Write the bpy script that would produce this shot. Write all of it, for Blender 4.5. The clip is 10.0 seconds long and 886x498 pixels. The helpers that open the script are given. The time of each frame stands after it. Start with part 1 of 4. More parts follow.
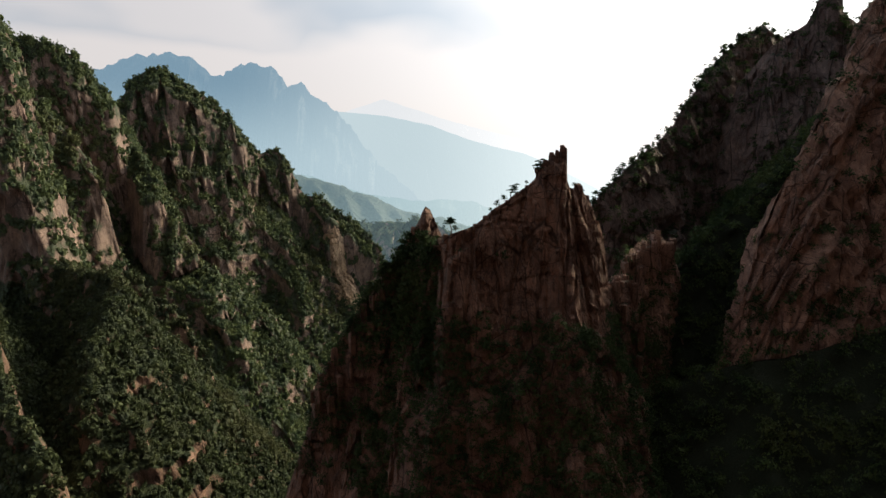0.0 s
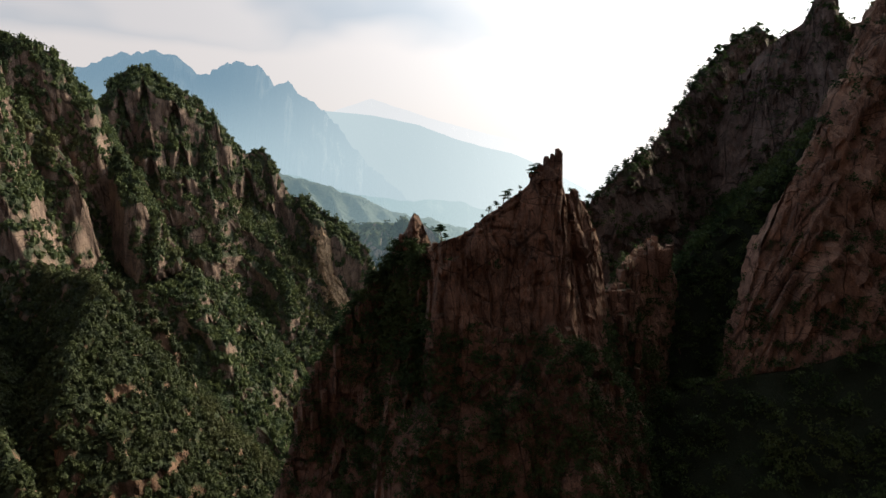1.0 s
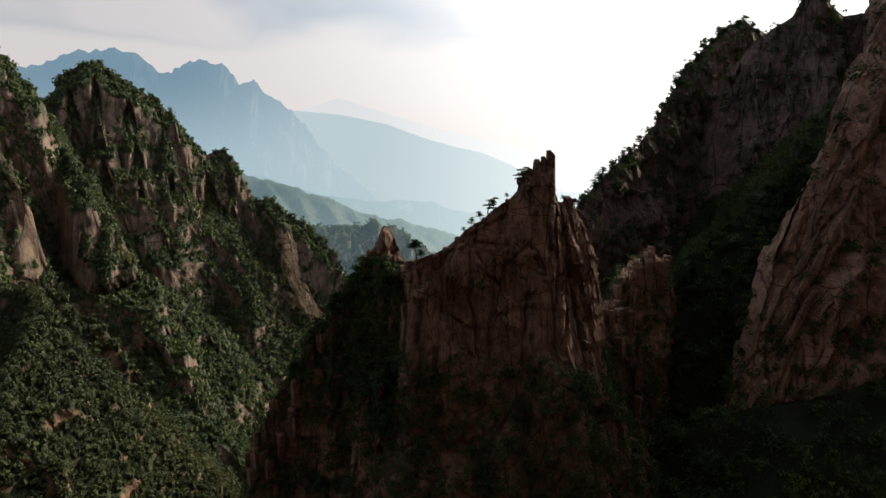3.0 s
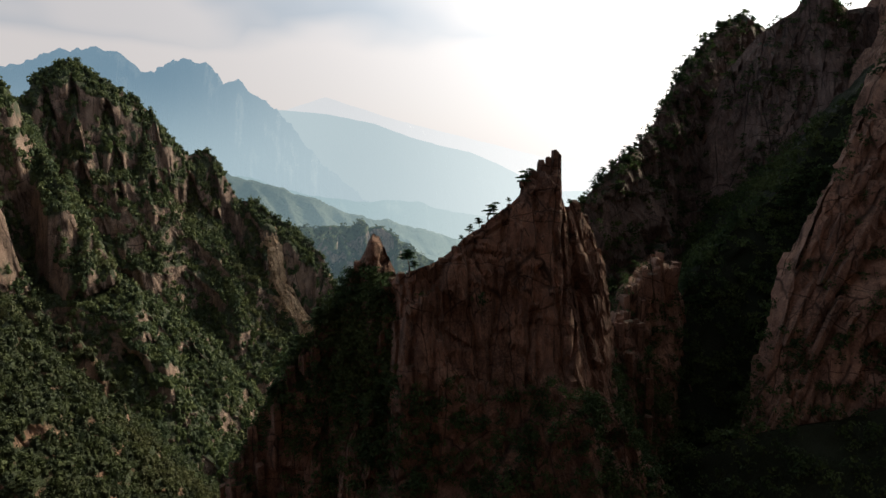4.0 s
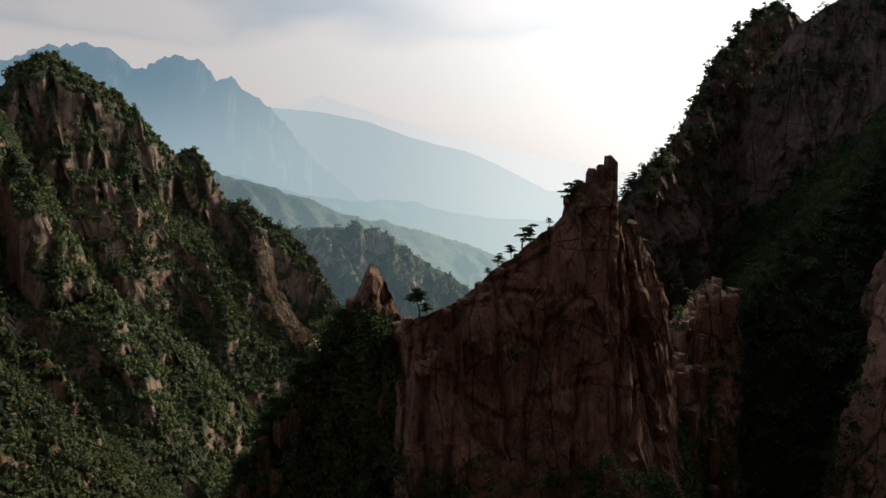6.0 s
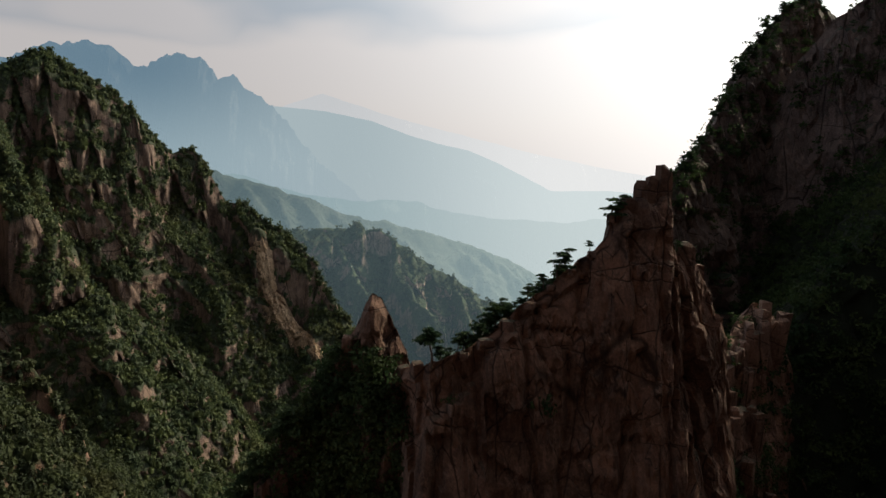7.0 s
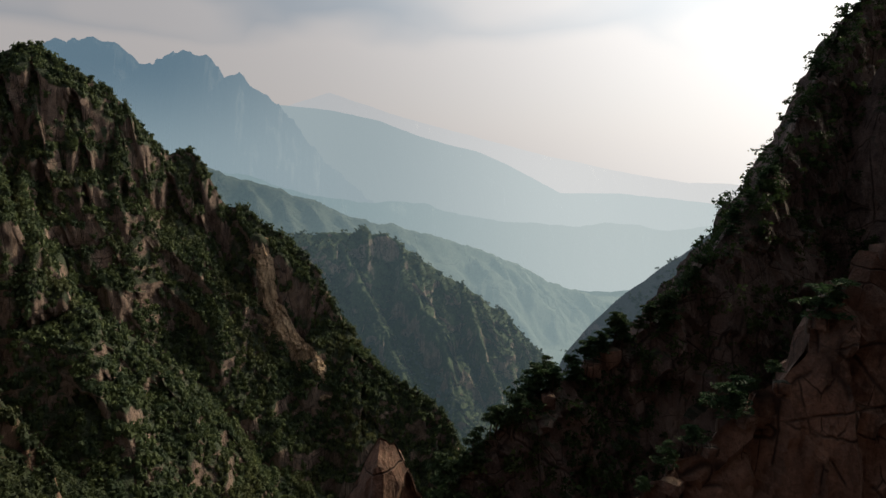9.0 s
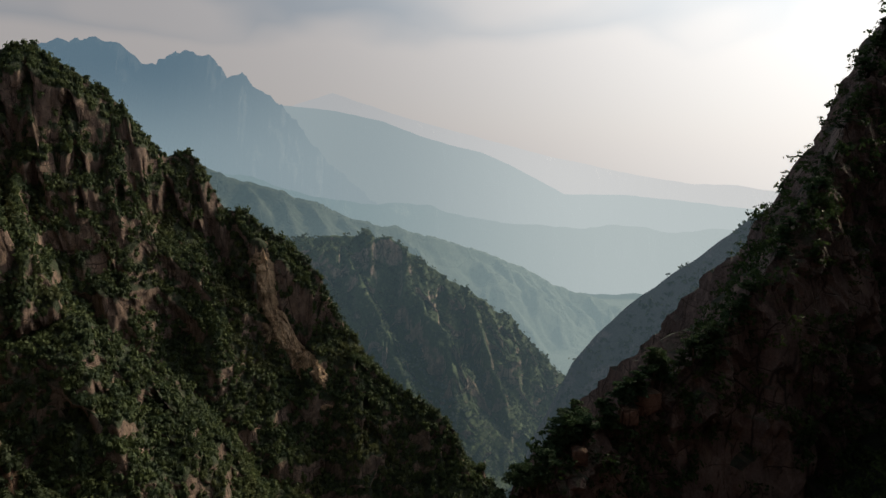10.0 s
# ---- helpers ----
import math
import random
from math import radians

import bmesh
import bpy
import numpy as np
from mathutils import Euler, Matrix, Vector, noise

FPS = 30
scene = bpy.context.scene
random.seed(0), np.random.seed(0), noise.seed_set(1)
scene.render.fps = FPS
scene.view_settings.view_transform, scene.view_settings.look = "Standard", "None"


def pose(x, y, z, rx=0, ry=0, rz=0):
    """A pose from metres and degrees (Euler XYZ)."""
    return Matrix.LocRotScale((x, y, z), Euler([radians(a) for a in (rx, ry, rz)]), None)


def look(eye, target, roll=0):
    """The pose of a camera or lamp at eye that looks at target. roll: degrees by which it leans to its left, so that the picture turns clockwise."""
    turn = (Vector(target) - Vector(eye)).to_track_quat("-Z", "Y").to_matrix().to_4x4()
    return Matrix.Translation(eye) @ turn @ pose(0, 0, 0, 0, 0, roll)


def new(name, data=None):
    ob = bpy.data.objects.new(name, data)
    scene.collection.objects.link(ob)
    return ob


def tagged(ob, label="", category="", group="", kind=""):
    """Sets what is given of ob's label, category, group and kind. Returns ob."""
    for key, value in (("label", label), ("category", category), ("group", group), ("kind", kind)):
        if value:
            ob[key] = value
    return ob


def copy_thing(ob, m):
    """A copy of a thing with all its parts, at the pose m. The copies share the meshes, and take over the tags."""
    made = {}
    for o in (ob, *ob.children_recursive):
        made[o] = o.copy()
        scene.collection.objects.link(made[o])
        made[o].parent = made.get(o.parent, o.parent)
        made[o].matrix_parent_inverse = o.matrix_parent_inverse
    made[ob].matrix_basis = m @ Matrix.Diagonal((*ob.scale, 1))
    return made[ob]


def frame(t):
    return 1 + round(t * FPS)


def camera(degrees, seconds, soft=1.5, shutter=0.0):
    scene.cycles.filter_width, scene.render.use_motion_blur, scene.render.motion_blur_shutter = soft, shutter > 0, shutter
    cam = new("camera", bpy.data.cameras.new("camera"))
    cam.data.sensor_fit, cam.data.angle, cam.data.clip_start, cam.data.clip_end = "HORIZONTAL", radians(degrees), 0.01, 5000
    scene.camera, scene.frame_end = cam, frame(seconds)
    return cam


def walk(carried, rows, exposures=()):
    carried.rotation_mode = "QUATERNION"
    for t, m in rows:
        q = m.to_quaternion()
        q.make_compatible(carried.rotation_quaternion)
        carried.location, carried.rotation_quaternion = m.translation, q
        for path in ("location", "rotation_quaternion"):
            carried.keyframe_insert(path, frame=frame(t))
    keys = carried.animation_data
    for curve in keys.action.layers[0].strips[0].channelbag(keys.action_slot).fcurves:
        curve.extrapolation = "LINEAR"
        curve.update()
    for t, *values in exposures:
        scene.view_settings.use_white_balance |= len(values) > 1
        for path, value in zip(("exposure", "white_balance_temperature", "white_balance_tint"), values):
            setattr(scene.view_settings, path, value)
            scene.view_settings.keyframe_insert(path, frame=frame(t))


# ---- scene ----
cam = camera(68.3, 10.0)
METRES, EYE, TILT, LEAN, TURN = 200.0, 400.0, -9.0, 0.0, 0.0
ROWS = [
    (0.0, 0.0, 0.0, 0.0, 0.0, 0.0, 0.0),
    (0.5, -0.0012, 0.0264, 0.0074, -0.46, 0.0, -0.01),
    (1.0, -0.0023, 0.0559, 0.015, -1.04, -0.03, 0.03),
    (1.5, -0.0031, 0.0912, 0.0226, -1.65, -0.07, 0.15),
    (2.0, -0.004, 0.127, 0.029, -2.24, -0.08, 0.31),
    (2.5, -0.0049, 0.1687, 0.0358, -2.98, -0.08, 0.49),
    (3.0, -0.0063, 0.2098, 0.0426, -3.64, -0.1, 0.65),
    (4.5, -0.0129, 0.3503, 0.065, -5.07, -0.2, 1.06),
    (5.0, -0.0148, 0.4027, 0.0743, -5.21, -0.23, 1.05),
    (5.5, -0.0167, 0.4534, 0.084, -5.23, -0.26, 0.98),
    (7.0, -0.02, 0.6215, 0.118, -5.02, -0.35, 0.58),
    (7.5, -0.0208, 0.6835, 0.1313, -4.9, -0.36, 0.5),
    (8.0, -0.0224, 0.741, 0.1446, -4.77, -0.35, 0.39),
    (8.5, -0.0241, 0.7996, 0.1582, -4.64, -0.35, 0.24),
    (9.0, -0.0256, 0.863, 0.1728, -4.47, -0.36, 0.09),
    (9.5, -0.0259, 0.9214, 0.187, -4.34, -0.39, 0.02),
    (10.0, -0.0279, 0.9783, 0.2022, -4.2, -0.33, -0.02),
]
walk(cam, [(t, pose(0, 0, EYE, TILT, LEAN, TURN) @ pose(METRES * x, METRES * y, METRES * z, 90 + pitch, roll, yaw)) for t, x, y, z, yaw, pitch, roll in ROWS],
     exposures=[(0.0, 0.4, 6250.0, 10.0), (2.5, 0.3, 6250.0, 10.0), (5.0, 0.1, 6250.0, 10.0), (7.5, -0.2, 6250.0, 10.0), (9.0, -0.4, 6250.0, 10.0), (10.0, -0.55, 6250.0, 10.0)])

# ---- world, sun, exposure ----
SUN_AZ, SUN_EL = 52.0, 33.0          # degrees right of the first view, degrees up
SUN_DIR = Vector((math.sin(radians(SUN_AZ)) * math.cos(radians(SUN_EL)), math.cos(radians(SUN_AZ)) * math.cos(radians(SUN_EL)), math.sin(radians(SUN_EL))))


class Nodes:
    """A short way to write node trees."""

    def __init__(self, tree):
        self.t = tree
        tree.nodes.clear()

    def add(self, kind, props=None, **inputs):
        n = self.t.nodes.new(kind)
        for k, v in (props or {}).items():
            setattr(n, k, v)
        for k, v in inputs.items():
            key = int(k[1:]) if k[0] == "i" and k[1:].isdigit() else k.replace("_", " ")
            self.put(n.inputs[key], v)
        return n

    def put(self, sock, v):
        if isinstance(v, bpy.types.NodeSocket):
            self.t.links.new(v, sock)
        elif isinstance(v, bpy.types.Node):
            self.t.links.new(v.outputs[0], sock)
        else:
            sock.default_value = v

    def math(self, op, a, b=0.0, c=0.0, clamp=False):
        return self.add("ShaderNodeMath", {"operation": op, "use_clamp": clamp}, i0=a, i1=b, i2=c).outputs[0]

    def vmath(self, op, a, b=(0, 0, 0)):
        n = self.add("ShaderNodeVectorMath", {"operation": op}, i0=a, i1=b)
        return n.outputs["Value"] if op == "DOT_PRODUCT" else n.outputs[0]

    def mix(self, fac, a, b, blend="MIX"):
        n = self.add("ShaderNodeMix", {"data_type": "RGBA", "blend_type": blend})
        self.put(n.inputs[0], fac), self.put(n.inputs[6], a), self.put(n.inputs[7], b)
        return n.outputs[2]

    def smooth(self, x, lo, hi, a=0.0, b=1.0):
        n = self.add("ShaderNodeMapRange", {"interpolation_type": "SMOOTHSTEP"}, i0=x, i1=lo, i2=hi, i3=a, i4=b)
        return n.outputs[0]

    def noise(self, vec, scale, detail=4.0, rough=0.55, stretch=(1, 1, 1)):
        v = self.vmath("MULTIPLY", vec, stretch) if tuple(stretch) != (1, 1, 1) else vec
        return self.add("ShaderNodeTexNoise", None, Vector=v, Scale=scale, Detail=detail, Roughness=rough).outputs[0]


def rgb(r, g, b):
    return (r, g, b, 1.0)


def make_world():
    world = bpy.data.worlds.new("hazy_sky")
    world.use_nodes = True
    scene.world = world
    g = Nodes(world.node_tree)
    way = g.add("ShaderNodeTexCoord").outputs["Generated"]
    sky = g.add("ShaderNodeTexSky", {"sky_type": "NISHITA", "sun_disc": False, "sun_elevation": radians(SUN_EL),
                                     "sun_rotation": radians(SUN_AZ), "altitude": 1700.0, "air_density": 1.2, "dust_density": 4.0})
    clear = g.mix(1.0, sky.outputs[0], rgb(SKY, SKY, SKY), "MULTIPLY")
    facing = g.vmath("DOT_PRODUCT", way, tuple(SUN_DIR))
    up = g.add("ShaderNodeSeparateXYZ", None, Vector=way).outputs[2]
    # thin high cloud: bright and warm towards the sun, dull overhead and behind
    glow = g.math("POWER", g.math("MAXIMUM", facing, 0.0), 3.9)
    wide = g.smooth(facing, -0.6, 0.2)
    over = g.smooth(up, 0.22, 0.8, 1.0, 0.44)
    drift = g.noise(g.vmath("ADD", way, (0.37, 0.11, 0.05)), 3.0, 3, 0.45, (1.0, 1.0, 2.0))
    low = g.smooth(g.math("ADD", up, g.math("MULTIPLY", g.math("SUBTRACT", drift, 0.5), 0.16)), 0.13, 0.185, 1.0, 0.0)
    puff = g.smooth(drift, 0.40, 0.62, 0.1, 0.85)
    cool = g.mix(wide, rgb(0.80, 0.92, 1.06), rgb(0.36, 0.43, 0.50))
    warm = g.mix(wide, rgb(0.82, 0.92, 1.04), rgb(0.79, 0.72, 0.68))
    cloud = g.mix(g.math("MAXIMUM", puff, low), cool, warm)
    cloud = g.mix(1.0, cloud, over, "MULTIPLY")
    hot = g.mix(glow, rgb(0, 0, 0), rgb(2.7, 2.6, 2.4))
    veil = g.mix(1.0, cloud, hot, "ADD")
    tone = g.mix(0.92, clear, veil)
    g.add("ShaderNodeOutputWorld", None, Surface=g.add("ShaderNodeBackground", None, Color=tone, Strength=WORLD))


SKY, WORLD, HAZE_STRENGTH = 0.10, 0.757, 0.757
make_world()
sun = new("sun", bpy.data.lights.new("sun", "SUN"))
sun.data.energy, sun.data.angle, sun.data.color = 5.0, radians(1.5), (1.0, 0.84, 0.58)
sun.matrix_world = look(tuple(SUN_DIR * 1000), (0, 0, 0))


# ---- materials ----
def material(name):
    m = bpy.data.materials.new(name)
    m.use_nodes = True
    return m, Nodes(m.node_tree)


def rock_material(name, tone_a, tone_b, green=(0.045, 0.062, 0.022), grow=(0.42, 0.66), scale=1.0, air=None):
    """Weathered granite with upright streaks and joints, scrub where it is less steep. The last argument paints haze
    over a far range as an emission glow.
    """
    m, g = material(name)
    pos = g.add("ShaderNodeNewGeometry")
    p, nrm = pos.outputs["Position"], pos.outputs["Normal"]
    big = g.noise(p, 0.05 / scale, 5, 0.6)
    mottle = g.noise(p, 0.35 / scale, 5, 0.65, (1, 1, 0.5))
    streak = g.noise(p, 0.42 / scale, 5, 0.62, (1, 1, 0.2))
    fine = g.noise(p, 1.9 / scale, 6, 0.7)
    tone = g.mix(g.smooth(big, 0.36, 0.64), rgb(*tone_a), rgb(*tone_b))
    tone = g.mix(g.smooth(mottle, 0.46, 0.68, 0.0, 0.38), tone, rgb(*[c * 0.5 for c in tone_a]))
    tone = g.mix(g.smooth(streak, 0.56, 0.72, 0.0, 0.55), tone, rgb(*[c * 0.4 for c in tone_a]))
    stain = g.math("MULTIPLY", g.noise(p, 0.9 / scale, 4, 0.6, (1, 1, 0.05)), g.noise(p, 0.06 / scale, 3, 0.5))
    tone = g.mix(g.smooth(stain, 0.25, 0.36, 0.0, 0.6), tone, rgb(*[c * 0.3 for c in tone_a]))
    tone = g.mix(g.smooth(g.noise(p, 3.2 / scale, 5, 0.75), 0.48, 0.66, 0.0, 0.5), tone, rgb(*[c * 0.45 for c in tone_a]))
    tone = g.mix(g.smooth(fine, 0.42, 0.72, 0.0, 0.5), tone, rgb(*[min(1, c * 1.5) for c in tone_b]))
    bent = g.vmath("ADD", p, g.vmath("MULTIPLY", g.add("ShaderNodeTexNoise", None, Vector=p, Scale=0.22 / scale, Detail=4.0).outputs[1], (1.3 * scale, 1.3 * scale, 1.3 * scale)))
    joint = 0.0
    for size, stretch, wide, lo in ((0.10, (1, 1, 0.16), 0.024, 0.38), (0.08, (0.35, 0.35, 1.2), 0.012, 0.44), (0.28, (1, 1, 0.3), 0.028, 0.46)):
        cell = g.add("ShaderNodeTexVoronoi", {"feature": "DISTANCE_TO_EDGE"}, Vector=g.vmath("MULTIPLY", bent, stretch), Scale=size / scale).outputs[0]
        some = g.smooth(g.noise(p, size * 0.8 / scale, 3), lo, lo + 0.1)
        joint = g.math("MAXIMUM", joint, g.math("MULTIPLY", g.smooth(cell, 0.0, wide, 1.0, 0.0), some))
    tone = g.mix(g.math("MULTIPLY", joint, 0.85), tone, rgb(*[c * 0.18 for c in tone_a]))
    lean = g.add("ShaderNodeSeparateXYZ", None, Vector=nrm).outputs[2]
    bush = g.noise(p, 0.11 / scale, 5, 0.62)
    cover = g.smooth(g.math("ADD", lean, g.math("MULTIPLY", g.math("SUBTRACT", bush, 0.5), 1.1)), *grow)
    leafy = g.mix(g.smooth(g.noise(p, 0.9 / scale, 4, 0.7), 0.35, 0.65), rgb(*[c * 0.5 for c in green]), rgb(*green))
    tone = g.mix(cover, tone, leafy)
    chip = 0.0
    for size, deep in ((0.24, 0.35), (0.8, 0.22)):
        face = g.add("ShaderNodeTexVoronoi", {"feature": "F1"}, Vector=g.vmath("MULTIPLY", bent, (1, 1, 0.45)), Scale=size / scale)
        tone_of = g.add("ShaderNodeSeparateColor", None, Color=face.outputs[1]).outputs[0]
        chip = g.math("ADD", chip, g.math("MULTIPLY", tone_of, deep))
        tone = g.mix(g.math("MULTIPLY", g.math("SUBTRACT", 1.0, cover), 0.5), tone, g.mix(1.0, tone, g.mix(tone_of, rgb(0.62, 0.62, 0.64), rgb(1.38, 1.36, 1.3)), "MULTIPLY"))
    rough = g.math("ADD", g.math("ADD", chip, g.math("MULTIPLY", mottle, 0.3)), g.math("ADD", fine, g.math("MULTIPLY", g.noise(p, 6.0 / scale, 3, 0.6), 0.4)))
    high = g.math("SUBTRACT", rough, g.math("MULTIPLY", joint, 0.6))
    bump = g.add("ShaderNodeBump", None, Strength=0.7, Distance=0.7 * scale, Height=high)
    b = g.add("ShaderNodeBsdfPrincipled", None, Base_Color=tone, Roughness=0.88, Normal=bump)
    b.inputs["Specular IOR Level"].default_value = 0.25
    out = b
    # painted haze: emission tinted by height and side, added over the rock
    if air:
        high_haze, low_haze, z_low, z_high, sun_haze, x_low, x_high = air
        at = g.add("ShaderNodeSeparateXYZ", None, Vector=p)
        tint = g.mix(g.smooth(at.outputs[2], z_low, z_high), rgb(*low_haze), rgb(*high_haze))
        glow = g.add("ShaderNodeEmission", None, Color=g.mix(g.smooth(at.outputs[0], x_low, x_high), tint, rgb(*sun_haze)), Strength=HAZE_STRENGTH)
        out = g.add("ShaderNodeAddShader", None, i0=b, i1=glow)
    g.add("ShaderNodeOutputMaterial", None, Surface=out)
    return m


def leaf_material(name, dark, light, dry, scale=1.0, air=None, vary=0.4):
    m, g = material(name)
    geo = g.add("ShaderNodeNewGeometry")
    p, one = geo.outputs["Position"], geo.outputs["Random Per Island"]
    tone = g.mix(g.smooth(g.noise(p, 0.16 / scale, 3, 0.6), 0.36, 0.64), rgb(*dark), rgb(*light))
    tone = g.mix(g.smooth(g.noise(p, 0.022 / scale, 3, 0.5), 0.5, 0.68, 0.0, 0.6), tone, rgb(*dry))
    tone = g.mix(1.0, tone, g.mix(one, rgb(1 - vary, 1 - 0.9 * vary, 1 - vary), rgb(1 + 0.9 * vary, 1 + 0.8 * vary, 1 + 0.5 * vary)), "MULTIPLY")
    d = g.add("ShaderNodeBsdfPrincipled", None, Base_Color=tone, Roughness=0.7)
    d.inputs["Specular IOR Level"].default_value = 0.2
    t = g.add("ShaderNodeBsdfTranslucent", None, Color=tone)
    out = g.add("ShaderNodeMixShader", None, i0=0.35, i1=d, i2=t)
    # painted haze: one even emission added over the leaves
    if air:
        out = g.add("ShaderNodeAddShader", None, i0=out, i1=g.add("ShaderNodeEmission", None, Color=rgb(*air), Strength=HAZE_STRENGTH))
    g.add("ShaderNodeOutputMaterial", None, Surface=out)
    return m


def bark_material():
    m, g = material("pine_bark")
    p = g.add("ShaderNodeNewGeometry").outputs["Position"]
    n = g.noise(p, 3.0, 4, 0.6, (1, 1, 0.25))
    tone = g.mix(n, rgb(0.035, 0.024, 0.018), rgb(0.12, 0.085, 0.065))
    bump = g.add("ShaderNodeBump", None, Strength=0.6, Distance=0.05, Height=n)
    g.add("ShaderNodeOutputMaterial", None, Surface=g.add("ShaderNodeBsdfPrincipled", None, Base_Color=tone, Roughness=0.9, Normal=bump))
    return m


ROCK = rock_material("brown_granite", (0.100, 0.058, 0.043), (0.165, 0.098, 0.073), (0.016, 0.024, 0.010), (0.85, 1.15))
# lighter copy of the brown granite: brighter light is put into its colour
ROCK_RIB = rock_material("lit_pinkish_ribbed_granite", (0.155, 0.094, 0.072), (0.245, 0.155, 0.12), (0.02, 0.03, 0.012), (0.85, 1.15), 1.2)
# gold of low sunlight, put into the slab's base colour
ROCK_SUNLIT = rock_material("sunlit_gold_granite", (0.30, 0.205, 0.13), (0.42, 0.30, 0.20), (0.03, 0.04, 0.018), (0.9, 1.2), 1.6)
ROCK_LEFT = rock_material("forested_granite", (0.145, 0.100, 0.082), (0.22, 0.158, 0.128), (0.05, 0.064, 0.036), (0.22, 0.5), 2.2)
# far materials: distance haze is painted in as fixed emission colours
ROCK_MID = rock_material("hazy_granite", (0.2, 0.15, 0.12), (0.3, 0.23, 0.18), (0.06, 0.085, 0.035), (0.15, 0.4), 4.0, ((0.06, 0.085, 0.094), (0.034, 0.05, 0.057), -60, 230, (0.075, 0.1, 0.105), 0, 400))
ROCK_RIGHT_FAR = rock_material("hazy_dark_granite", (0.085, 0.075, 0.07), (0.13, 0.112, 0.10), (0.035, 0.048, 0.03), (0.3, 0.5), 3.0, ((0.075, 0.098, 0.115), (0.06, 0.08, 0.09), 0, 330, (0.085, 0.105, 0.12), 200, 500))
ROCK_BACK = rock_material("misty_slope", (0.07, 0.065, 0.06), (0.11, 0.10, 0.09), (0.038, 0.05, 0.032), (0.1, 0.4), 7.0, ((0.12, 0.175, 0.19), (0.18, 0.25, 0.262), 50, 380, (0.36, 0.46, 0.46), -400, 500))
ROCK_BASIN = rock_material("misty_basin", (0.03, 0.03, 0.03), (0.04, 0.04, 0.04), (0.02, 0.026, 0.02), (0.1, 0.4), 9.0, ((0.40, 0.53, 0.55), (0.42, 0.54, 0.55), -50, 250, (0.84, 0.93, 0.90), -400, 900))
ROCK_FAR = rock_material("blue_haze_range", (0.010, 0.010, 0.010), (0.016, 0.016, 0.016), (0.010, 0.012, 0.010), (0.1, 0.4), 12.0, ((0.20, 0.31, 0.39), (0.42, 0.55, 0.60), 250, 800, (0.55, 0.65, 0.67), -1200, 150))
ROCK_FAR_B = rock_material("pale_haze_range", (0.008, 0.008, 0.008), (0.012, 0.012, 0.012), (0.008, 0.008, 0.008), (0.1, 0.4), 14.0, ((0.56, 0.66, 0.675), (0.57, 0.67, 0.68), -50, 400, (0.95, 1.03, 1.0), -300, 1200))
ROCK_FAR_C = rock_material("palest_haze_range", (0.02, 0.02, 0.02), (0.03, 0.03, 0.03), (0.02, 0.02, 0.02), (0.1, 0.4), 14.0, ((0.80, 0.80, 0.79), (0.82, 0.82, 0.81), 300, 680, (1.18, 1.16, 1.11), -500, 1300))
# lighter copy of the spur's leaves: distance haze is put into the colour
LEAF_LEFT = leaf_material("forest_leaves", (0.046, 0.068, 0.038), (0.088, 0.112, 0.046), (0.112, 0.115, 0.05), 2.0, None, 0.2)
# darker copy: the spur's shade is put into the leaf colour
LEAF_HILL = leaf_material("shaded_spur_leaves", (0.028, 0.040, 0.022), (0.056, 0.072, 0.030), (0.078, 0.08, 0.034), 1.6, None, 0.25)
ROCK_HILL = rock_material("spur_granite", (0.13, 0.078, 0.056), (0.20, 0.125, 0.09), (0.034, 0.046, 0.02), (0.22, 0.5), 1.8)
LEAF_GULLY = leaf_material("gully_leaves", (0.022, 0.042, 0.017), (0.052, 0.078, 0.026), (0.075, 0.088, 0.03))
# greyer copy of the granite: haze and shade are put into its colour
ROCK_SHADE = rock_material("shade_toned_granite", (0.10, 0.073, 0.067), (0.155, 0.116, 0.104), (0.04, 0.056, 0.038), (0.5, 0.95), 1.6)
# near-black undergrowth: the gully's deep shade is put into this colour
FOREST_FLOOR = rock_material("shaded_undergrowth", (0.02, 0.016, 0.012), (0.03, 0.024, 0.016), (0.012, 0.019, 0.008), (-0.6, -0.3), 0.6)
# the last colour is haze, given to these leaves as a glow
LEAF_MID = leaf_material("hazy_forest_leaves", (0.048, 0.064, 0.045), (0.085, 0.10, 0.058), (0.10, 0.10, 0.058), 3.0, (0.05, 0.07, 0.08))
LEAF_NEAR = leaf_material("cliff_shrub_leaves", (0.022, 0.044, 0.018), (0.046, 0.074, 0.026), (0.06, 0.076, 0.026))
NEEDLE = leaf_material("pine_needles", (0.022, 0.048, 0.024), (0.045, 0.078, 0.034), (0.055, 0.078, 0.034))
BARK = bark_material()


# ---- mesh helpers ----
def hash3(ix, iy, iz, seed):
    h = (ix.astype(np.int64) * 374761393 + iy.astype(np.int64) * 668265263 + iz.astype(np.int64) * 2147483647 + seed * 974711) & 0xFFFFFFFF
    h = ((h ^ (h >> 13)) * 1274126177) & 0xFFFFFFFF
    h = ((h ^ (h >> 16)) * 2246822519) & 0xFFFFFFFF
    return ((h ^ (h >> 15)) & 0xFFFFFF) / float(0xFFFFFF)


def vnoise(p, seed=0):
    """Smooth value noise, -1 to 1."""
    i = np.floor(p).astype(np.int64)
    f = p - i
    f = f * f * f * (f * (f * 6 - 15) + 10)
    total = 0.0
    for dx in (0, 1):
        for dy in (0, 1):
            for dz in (0, 1):
                w = (f[:, 0] if dx else 1 - f[:, 0]) * (f[:, 1] if dy else 1 - f[:, 1]) * (f[:, 2] if dz else 1 - f[:, 2])
                total = total + w * hash3(i[:, 0] + dx, i[:, 1] + dy, i[:, 2] + dz, seed)
    return total * 2 - 1


